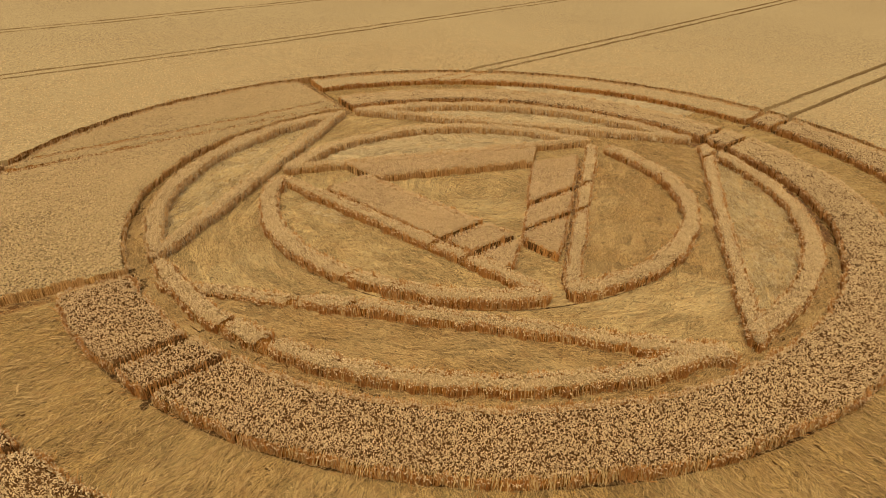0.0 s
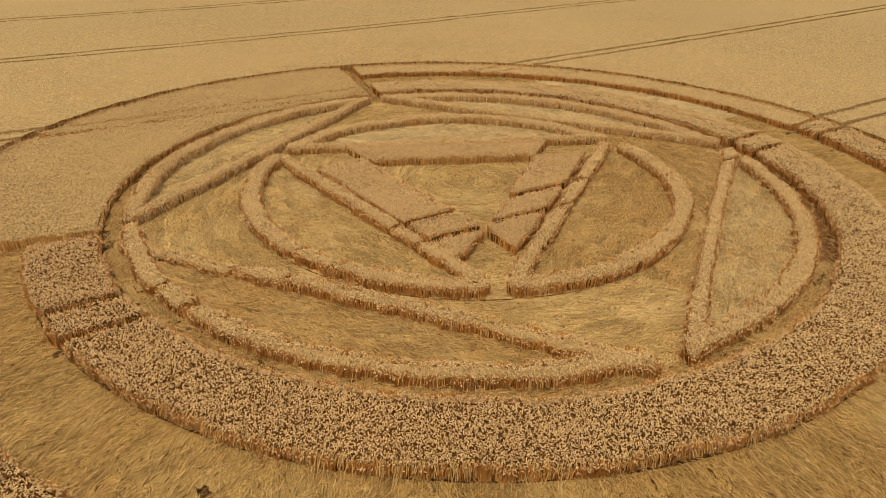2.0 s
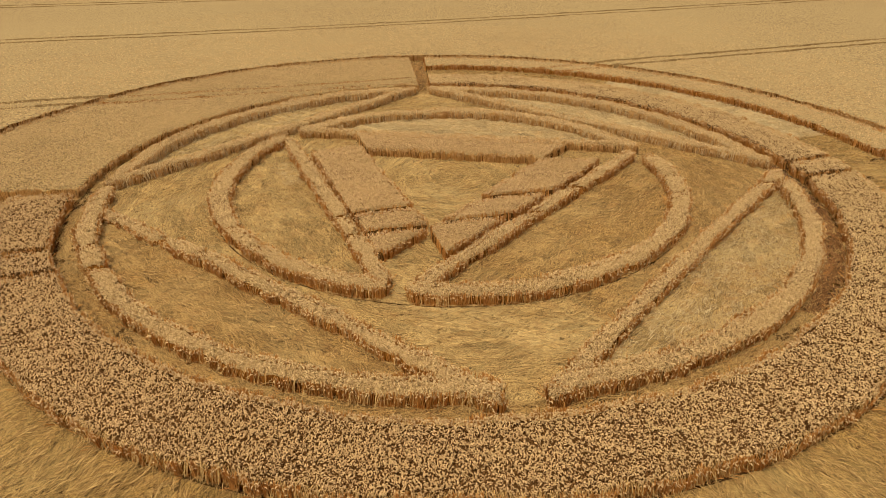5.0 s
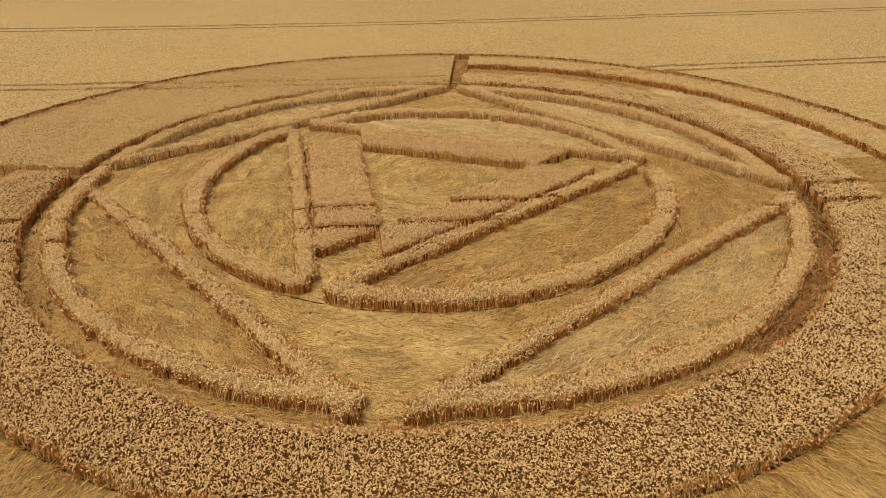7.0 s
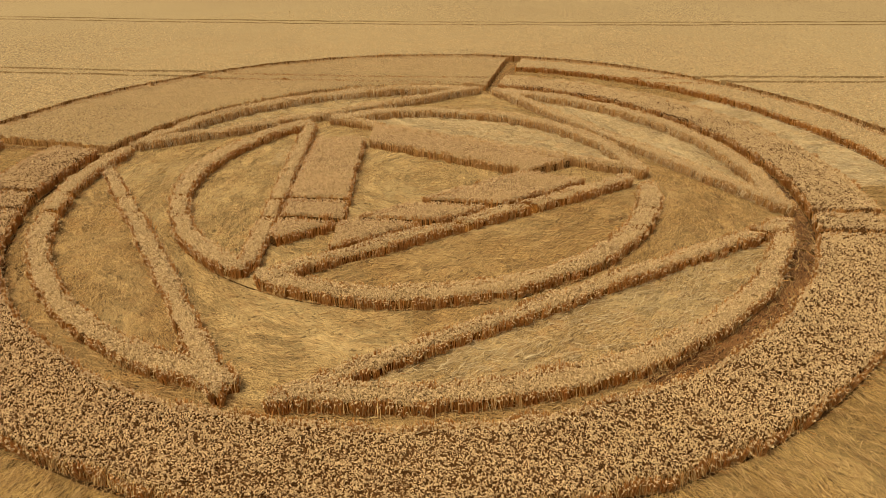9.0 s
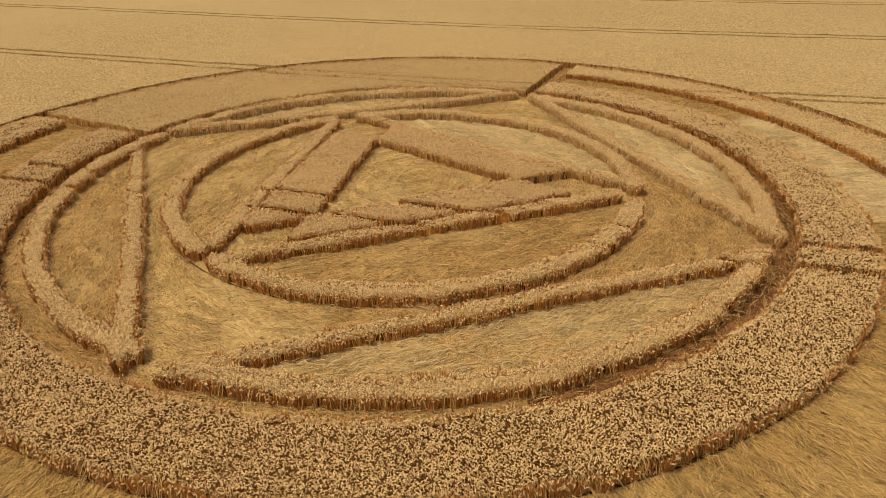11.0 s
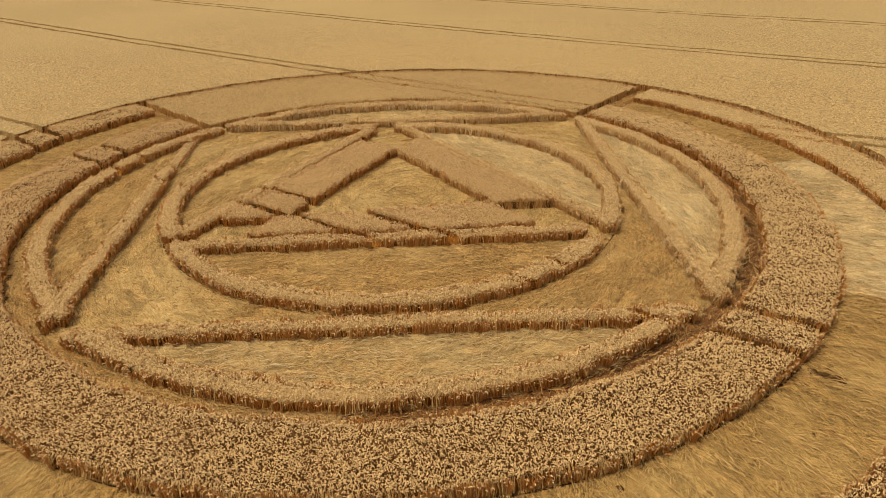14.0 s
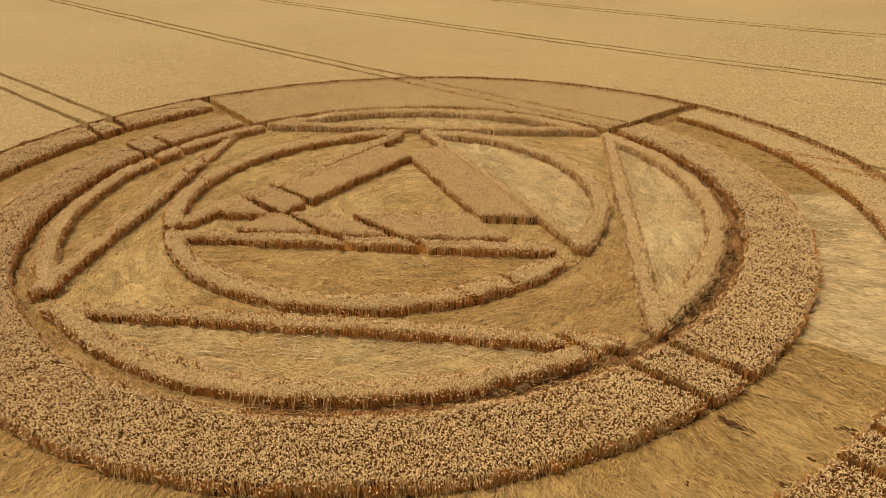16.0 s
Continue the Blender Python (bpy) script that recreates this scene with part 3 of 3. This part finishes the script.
sector("outer band of standing wheat ending at a wheel track", R_BAND, R_EDGE, -2.0, track_angle(R_BAND, 5.9, 1) - gb, 17, -2.0, track_angle(R_EDGE, 5.9, 1) - ge, ears=215, cut=0.0, height=0.68, under=UNDER_SHADE, end_stalks=0.4, depth=0.2)
sector("block of the outer band between two wheel tracks", R_BAND, R_EDGE, track_angle(R_BAND, 5.9, 1) + gb, track_angle(R_BAND, 3.7, 1) - gb, 17, track_angle(R_EDGE, 5.9, 1) + ge, track_angle(R_EDGE, 3.7, 1) - ge, ears=215, cut=0.0, height=0.68, under=UNDER_SHADE, end_stalks=0.4, depth=0.2)
sector("curved outer band of standing wheat along the rim path", R_BAND, R_EDGE, track_angle(R_BAND, 3.7, 1) + gb, 119.6, 17, track_angle(R_EDGE, 3.7, 1) + ge, 119.6, ears=130, height=0.62, cut=0.3, under=CANOPY, depth=0.1)
near = [(track_angle(r, 5.9, -1), track_angle(r, 3.7, -1)) for r in (R_PATH, R_WIDE)]
far = [(track_angle(r, 5.9, 1), track_angle(r, 3.7, 1)) for r in (R_PATH, R_WIDE)]
g0, g1 = math.degrees(G / R_PATH), math.degrees(G / R_WIDE)
sector("piece of the wide ring of wheat beside the quarter", R_PATH, R_WIDE, -145.8, near[0][1] - g0, 18, -145.8, near[1][1] - g1, cut=0.0, under=UNDER_SHADE, splay=0.17, stalks=150, end_stalks=0.35, ears=290, depth=0.22, ear=BROWN_EAR)
sector("short block of standing wheat between two wheel tracks", R_PATH, R_WIDE, near[0][1] + g0, near[0][0] - g0, 18, near[1][1] + g1, near[1][0] - g1, cut=0.0, under=UNDER_SHADE, splay=0.17, stalks=150, end_stalks=0.35, ears=290, depth=0.22, ear=BROWN_EAR)
sector("long front curve of the wide ring of standing wheat", R_PATH, R_WIDE, near[0][0] + g0, far[0][0] - g0, 18, near[1][0] + g1, far[1][0] - g1, cut=0.0, under=UNDER_SHADE, splay=0.17, stalks=150, end_stalks=0.35, ears=290, depth=0.22, ear=BROWN_EAR, blend=(-82.0, -12.0))
sector("short block of standing wheat between two wheel tracks", R_PATH, R_WIDE, far[0][0] + g0, far[0][1] - g0, 18, far[1][0] + g1, far[1][1] - g1, cut=0.0, under=UNDER_SHADE, splay=0.17, stalks=150, end_stalks=0.35, ears=290, depth=0.22)
sector("piece of the wide ring of standing wheat by a straight path", R_PATH, R_WIDE, far[0][1] + g0, 119.6, 18, far[1][1] + g1, 119.6, cut=0.0, under=UNDER_SHADE, splay=0.17, stalks=150, end_stalks=0.35, ears=290, depth=0.22)

# ---- standing crop: four bow-shaped outlines ----
CHORDS = (((-12.9, 26.95), (11.6, 21.85), -149, -59.5, 0.2), ((12.45, 22.5), (18.3, 46.7), -54.5, 25.0, 0.15),
          ((18.0, 47.9), (-7.3, 53.95), 33.5, 118.0, 0.0), ((-8.0, 53.6), (-13.75, 28.7), 125.5, 208.5, 0.0))
for (a, b, a0, a1, bow) in CHORDS:
    a, b = np.array(spot(*a)), np.array(spot(*b))
    inward = -(a + b) / np.linalg.norm(a + b)
    n = 210
    line = along(a, b, n) + inward * bow * np.sin(np.linspace(0, np.pi, n))[:, None]
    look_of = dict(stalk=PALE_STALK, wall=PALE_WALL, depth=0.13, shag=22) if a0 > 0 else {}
    first = 0
    if a0 == -149:    # its start has sunk half-way down
        first = 58
        stand("low slumped start of a strip of standing wheat", line[:first + 4], line[:first + 4] - inward * 0.6, 6, ears=300, height=0.50, cut=0.8, tip=0.5, slump=0.3, splay=0.25)
    stand("straight narrow strip of standing wheat, chord of a bow", line[first:], line[first:] - inward * 0.65, 6, ears=330, cut=0.7, tip=0.95, slump=0.14, splay=0.26, **look_of)
    sector("narrow curved strip of standing wheat, arc of a bow", R_ARC[0], R_ARC[1], a0, a1, 7, ears=330, cut=0.85, tip=0.95, slump=0.16, splay=0.3, **look_of)

# ---- standing crop: inner circle and the triangle of bars ----
for a0, a1, w in ((-73.0, 40.5, "open at one corner"), (47.5, 167.0, "round its far side"), (173.5, 285.5 - 2.5, "round its left side")):
    sector("curved strip of standing wheat forming the inner circle", R_CIRCLE[0], R_CIRCLE[1], a0, a1, 7, ears=330, cut=0.45, tip=0.5, slump=0.2, splay=0.2, **(dict(stalk=PALE_STALK, wall=PALE_WALL, depth=0.13, shag=22) if a0 == 47.5 else {}))


BARS = []


def bar(label, corners, cols, ears=320, n=None, cut=0.0, tip=0.0, **k):
    """A block with straight edges; corners in order: left start, left end, right end, right start."""
    a, b, c, d = (np.array(spot(*q)) for q in corners)
    BARS.append(corners)
    n = n or max(5, int(np.linalg.norm(b - a) / 0.16))
    stand(label, along(a, b, n), along(d, c, n), cols, ears=ears, cut=cut, tuck=0.06, end_stalks=1.0 if cut else 0.6, tip=tip, slump=0.2 if tip else 0.0, splay=0.2 if tip else 0.0, ear=EAR if tip else BROWN_EAR, **k)


THIN = "thin straight strip of standing wheat along a bar"
bar(THIN, ((-9.9, 38.8), (4.3, 26.1), (4.75, 26.6), (-9.45, 39.3)), 6, cut=0.8, tip=0.4)
bar(THIN, ((6.2, 26.6), (10.7, 45.9), (10.1, 46.05), (5.6, 26.75)), 6, cut=0.8, tip=0.4)
bar(THIN, ((10.2, 47.7), (-10.3, 41.3), (-10.15, 40.8), (10.35, 47.2)), 6, cut=0.8, tip=0.4, stalk=PALE_STALK, wall=PALE_WALL)
def crossing(p0, p1, d):
    """Where the line of two places meets the line d across the wheel tracks."""
    p0, p1 = np.array(p0), np.array(p1)
    n0, n1 = (ACROSS @ np.array(spot(*p)) for p in (p0, p1))
    return tuple(p0 + (p1 - p0) * (d - n0) / (n1 - n0))


BAR = "thick bar of standing wheat, side of a triangle"
CUT = "cut-off end of a bar of standing wheat"
W = 0.27
ao, ai = ((-6.9, 37.6), (3.0, 28.5)), ((-4.7, 39.7), (4.0, 31.55))    # outer and inner edge of one bar
bo, bi = ((8.98, 43.8), (5.72, 28.9)), ((5.9, 42.3), (4.25, 31.9))      # and of the next
bar(BAR, (ao[0], crossing(*ao, 3.7 - W), crossing(*ai, 3.7 - W), ai[0]), 19)
bar(CUT, (crossing(*ao, 3.7 + W), crossing(*ao, 5.9 - W), crossing(*ai, 5.9 - W), crossing(*ai, 3.7 + W)), 15)
bar(CUT, (crossing(*ao, 5.9 + W), (2.95, 28.4), (3.3, 28.5), (3.95, 31.15)), 10)
bar(BAR, (crossing(*bo, 3.7 - W), bo[0], bi[0], crossing(*bi, 3.7 - W)), 19)
bar(CUT, (crossing(*bo, 5.9 - W), crossing(*bo, 3.7 + W), crossing(*bi, 3.7 + W), crossing(*bi, 5.9 - W)), 18)
bar(CUT, ((5.72, 29.7), crossing(*bo, 5.9 + W), (4.3, 32.0), (4.3, 31.2)), 12)
bar(BAR, ((6.5, 45.9), (-6.5, 41.9), (-4.3, 39.7), (5.9, 42.9)), 19, stalk=PALE_STALK, wall=PALE_WALL)

# ---- straw laid flat ----
def covered(x, y):
    """Under the arcs, the chords and the bars, where nothing of the lay is seen."""
    r = np.hypot(x, y)
    c = (r > R_ARC[0] + 0.15) & (r < R_ARC[1] - 0.15)
    for quad in BARS:
        q = np.array([spot(*k) for k in quad])
        e = np.roll(q, -1, 0) - q
        s = np.stack([e[k, 0] * (y - q[k, 1]) - e[k, 1] * (x - q[k, 0]) for k in range(4)])
        c |= (s > 0.15).all(0) | (s < -0.15).all(0)
    return c


def chance(i, j, k):
    """A steady random number, 0 to 1, for each cell (i, j)."""
    return np.random.default_rng(300 + k).random((256, 256))[i % 256, j % 256]


def sheaf(x, y, s, q):
    """The sheaf that a place belongs to: cells along the lay, their ends shifted from row to row."""
    qq = (q + 0.35 * lattice(x, y, 0.9, 53)) / 0.30
    j = np.floor(qq).astype(int)
    ss = (s + 0.5 * lattice(x, y, 1.3, 54)) / 0.62 + 0.61 * chance(j, j * 0, 5) * 3
    i = np.floor(ss).astype(int)
    return i, j, ss - i, qq - j


def laid(label, grid, lay, density, lift=0.05, material=MAT, slots=False, length=(0.16, 0.55), step=0.0, zone=None, straw=LAID, loose=0.34):
    """A mat of flattened straw: an uneven sheet, and the straws that lie on it in the direction of the lay.
    lay gives the heading, and the distance along and across it; step: the height of the ridges left by the tread."""
    def level(x, y):
        _, s, q = lay(x, y)
        tread = (s / 0.95 + 1.2 * lattice(x, y, 2.1, 43) + 0.25 * lattice(x, y, 0.5, 44)) % 1.0
        i, j, u, v = sheaf(x, y, s, q)
        lap = chance(i, j, 1) * np.sin(np.pi * np.clip(v, 0, 1)) * (0.4 + 0.6 * u)
        return lift - 0.02 + 0.08 * lattice(x, y, 0.8, 41) * lattice(x, y, 0.25, 42) + 0.11 * lap ** 1.5 + 0.55 * step * tread

    x, y = grid[..., 0], grid[..., 1]
    z = level(x, y)
    def pitted(x, y):
        """Scuffs where the straw was kicked up and the earth shows."""
        _, s, q = lay(x, y)
        return lattice(s, q * 2.6, 1.3, 81) + 0.3 * lattice(x, y, 0.3, 82) > 1.14

    def rut(x, y):
        """Torn lengths of the wheel tracks."""
        return (standing(x, y) < 0.3) & (lattice(x, y, 1.1, 47) + 0.35 * lattice(x, y, 0.3, 48) > 0.84)

    if slots:
        z = np.where(pitted(x, y) | rut(x, y), -0.03, z)
    z[:, 0] = z[:, -1] = -0.02
    faces = grid_faces(*z.shape)
    if zone:
        centre = grid.reshape(-1, 2)[faces].mean(1)
        faces = faces[zone[0](centre[:, 0], centre[:, 1]) == zone[1]]
    ob = mesh("laid_straw", np.concatenate([grid, z[..., None]], -1).reshape(-1, 3), faces, material, smooth=True)
    _, s, q = lay(x, y)
    ob.data.attributes.new("lay", "FLOAT_VECTOR", "POINT").data.foreach_set("vector", np.stack([s, q, 0 * s], -1).astype(np.float32).ravel())
    tagged(ob, label, "straw", kind="stuff")
    p = scatter(grid, density)
    if zone:
        p = p[zone[0](p[:, 0], p[:, 1]) == zone[1]]
    x, y = p[:, 0], p[:, 1]
    _, s, q = lay(x, y)
    gone = (lattice(s, q * 5.0, 0.75, 45) > 0.72) & (lattice(x, y, 1.9, 46) > 0.5)
    if slots:
        gone |= pitted(x, y) | rut(x, y)
    p = p[(~gone | (RNG.random(len(p)) < 0.2)) & ~covered(x, y)]
    x, y, n = p[:, 0], p[:, 1], len(p)
    th, s, q = lay(x, y)
    i, j, u, v = sheaf(x, y, s, q)
    th = th + 1.1 * (lattice(x, y, 2.4, 51) - 0.5) + 1.3 * (chance(i, j, 2) - 0.5) + RNG.normal(0, loose, n)
    zp = level(x, y) + 0.01 + 0.04 * RNG.random(n) ** 2 + 0.03 * chance(i, j, 3)
    size, wide = RNG.uniform(*length, n), RNG.uniform(0.006, 0.019, n)
    stray = RNG.random(n) < 0.07
    th[stray] += RNG.normal(0, 0.8, stray.sum())
    zp[stray] += 0.03
    c = scatter(grid, density / 24.0)    # wisps: straws that sprang up together
    if zone:
        c = c[zone[0](c[:, 0], c[:, 1]) == zone[1]]
    c = c[~covered(c[:, 0], c[:, 1])]
    k = len(c)
    turn = lay(c[:, 0], c[:, 1])[0] + RNG.normal(0, 0.4, k)
    c, turn, high = np.repeat(c, 6, 0), np.repeat(turn, 6), np.repeat(RNG.uniform(0.03, 0.12, k), 6)
    m = len(c)
    off, slip = RNG.normal(0, 0.05, m), RNG.normal(0, 0.12, m)
    c = c + np.stack([np.cos(turn) * slip - np.sin(turn) * off, np.sin(turn) * slip + np.cos(turn) * off], 1)
    p, th = np.concatenate([p, c]), np.concatenate([th, turn + RNG.normal(0, 0.1, m)])
    zp = np.concatenate([zp, level(c[:, 0], c[:, 1]) + high])
    size, wide = np.concatenate([size, RNG.uniform(0.3, 0.7, m)]), np.concatenate([wide, RNG.uniform(0.006, 0.018, m)])
    bv, bf = blade_geometry(p, zp, th, size, wide, 0.09)
    tagged(mesh("straw_cover", bv, bf, straw, ob), kind="stuff")


def round_lay(x, y):
    a = np.arctan2(y, x)
    return a + np.pi / 2, a * 16.0, np.hypot(x, y)


def outward_lay(x, y):
    a = np.arctan2(y, x)
    return a, np.hypot(x, y), a * 25.0


def sided_lay(sides, eye):
    """Round the point eye, but along a side beyond it; sides as pairs of places, the pattern's middle to their left."""
    def lay(x, y):
        a = np.arctan2(y - eye[1], x - eye[0])
        r = np.hypot(x - eye[0], y - eye[1])
        h, s, q = a + np.pi / 2, a * np.maximum(r, 1.0), r
        for p0, p1 in sides:
            p0, p1 = np.array(spot(*p0)), np.array(spot(*p1))
            d = (p1 - p0) / np.linalg.norm(p1 - p0)
            beyond = d[0] * (y - p0[1]) - d[1] * (x - p0[0])
            out = beyond < 0
            h = np.where(out, math.atan2(d[1], d[0]), h)
            s = np.where(out, d[0] * x + d[1] * y, s)
            q = np.where(out, beyond, q)
        return h, s, q
    return lay


def sided_zone(sides):
    """Beyond which side a place lies, counted from 1; 0 within them all."""
    def zone(x, y):
        k = np.zeros(np.shape(x), int)
        for i, (p0, p1) in enumerate(sides):
            p0, p1 = np.array(spot(*p0)), np.array(spot(*p1))
            k[(p1[0] - p0[0]) * (y - p0[1]) - (p1[1] - p0[1]) * (x - p0[0]) < 0] = i + 1
        return k
    return zone


CHORD_SIDES = [(c[0], c[1]) for c in CHORDS]
BAR_SIDES = [((-9.9, 38.8), (4.3, 26.1)), ((6.2, 26.6), (10.7, 45.9)), ((10.2, 47.7), (-10.3, 41.3))]
BOWS, BOW_ZONE = sided_lay(CHORD_SIDES, (0.0, 0.0)), sided_zone(CHORD_SIDES)
LUNES, LUNE_ZONE = sided_lay(BAR_SIDES, (-0.4, 1.0)), sided_zone(BAR_SIDES)
for a0, a1, m, s, w in ((-146.6, 44.0, RING_MAT, LAID, "flattened golden straw of the broad ring, laid outwards"), (44.0, 84.0, PALE_MAT, BLEACHED, "pale sun-bleached straw of the broad ring"),
                        (84.0, 119.4, RING_MAT, LAID, "flattened golden straw of the broad ring, far side")):
    k = int((a1 - a0) * 3.4)
    laid(w, ribbon(arc(R_WIDE + 0.02, a0, a1, k), arc(R_BAND - 0.02, a0, a1, k), 28), outward_lay, 100, 0.05, m, slots=True, straw=s, length=(0.12, 0.42), loose=0.42)
for a0, a1, m, k, w in ((-18.0, 112.0, WORN_AND_SHADE, 50, "worn reddish-brown path with a thin litter of straw"), (112.0, 342.0, MAT, 120, "trodden golden-brown straw on the narrow ring path")):
    c = int((a1 - a0) * 2.5)
    laid(w, ribbon(arc(R_ARC[1] - 0.2, a0, a1, c), arc(R_PATH, a0, a1, c), 8), round_lay, k, 0.01, m, length=(0.10, 0.40), loose=0.5)
laid("trodden straw on the rim path along the open field", ribbon(arc(R_EDGE + 0.02, 0, 360, 1100), arc(R_FIELD - 0.05, 0, 360, 1100), 5), round_lay, 40, 0.02, TRODDEN, length=(0.10, 0.40), loose=0.5)
for a0, a1 in ((119.6, 122.4), (-148.4, -145.9)):
    laid("trodden straw on a straight path between the rings", ribbon(arc(R_PATH, a0, a1, 5), arc(R_FIELD, a0, a1, 5), 60), outward_lay, 90, 0.02, TRODDEN, length=(0.12, 0.4), loose=0.5)
outer = ribbon(arc(R_CIRCLE[1], 0, 360, 800), arc(R_ARC[1], 0, 360, 800), 46)
inner = ribbon(arc(0.05, 0, 360, 560), arc(R_CIRCLE[1], 0, 360, 560), 84)
for a0, a1, m, w in ((-42.0, 66.0, MAT, "brown flattened straw between two bows and the inner circle"), (66.0, 318.0, COMBED, "combed golden straw between the bows and the inner circle")):
    k = int((a1 - a0) * 2.25)
    laid(w, ribbon(arc(R_CIRCLE[1], a0, a1, k), arc(R_ARC[1], a0, a1, k), 46), BOWS, 66, 0.03, m, step=0.09, zone=(BOW_ZONE, 0))
laid("flattened golden straw inside a bow of standing wheat", outer, BOWS, 66, 0.03, step=0.11, zone=(BOW_ZONE, 1))
laid("pale combed straw laid flat inside a bow", outer, BOWS, 66, 0.03, COMBED, step=0.11, zone=(BOW_ZONE, 4), straw=BLEACHED)
laid("dull beige straw laid flat inside a bow", outer, BOWS, 66, 0.03, MID_MAT, step=0.11, zone=(BOW_ZONE, 2), straw=BLEACHED)
laid("pale bleached straw laid flat inside a bow", outer, BOWS, 66, 0.03, PALE_MAT, step=0.11, zone=(BOW_ZONE, 3), straw=BLEACHED)
laid("flattened straw swirled at the middle of the triangle", inner, LUNES, 66, 0.03, COMBED, step=0.05, zone=(LUNE_ZONE, 0))
for k, m in ((1, COMBED), (2, MAT)):
    laid("flattened golden straw between a bar and the circle", inner, LUNES, 66, 0.03, m, step=0.11, zone=(LUNE_ZONE, k))
laid("pale bleached straw laid flat between bar and circle", inner, LUNES, 66, 0.03, PALE_MAT, step=0.11, zone=(LUNE_ZONE, 3), straw=BLEACHED)
# brown strips added on the gap floors to darken them like shade
for p0, p1, q0, q1 in (((10.0, 45.6), (5.75, 27.4), (9.2, 44.6), (5.5, 27.6)), ((-8.9, 38.75), (4.2, 27.0), (-7.2, 37.75), (3.3, 28.1))):
    a, b, c, d = (np.array(spot(*q)) for q in (p0, p1, q0, q1))
    laid("dark brown straw strip for the shade beside a bar", ribbon(along(a, b, 130), along(c, d, 130), 6), round_lay, 14, 0.07, WORN_AND_SHADE, length=(0.10, 0.35), loose=0.6)
a, b, c, d = (np.array(q) for q in ((-10.4, -2.3), (-7.9, -4.6), (-9.5, -1.0), (-7.2, -3.4)))
laid("bleached patch of straw among the golden lay", ribbon(along(a, b, 26), along(c, d, 26), 14), LUNES, 60, 0.06, PALE_MAT, straw=BLEACHED)
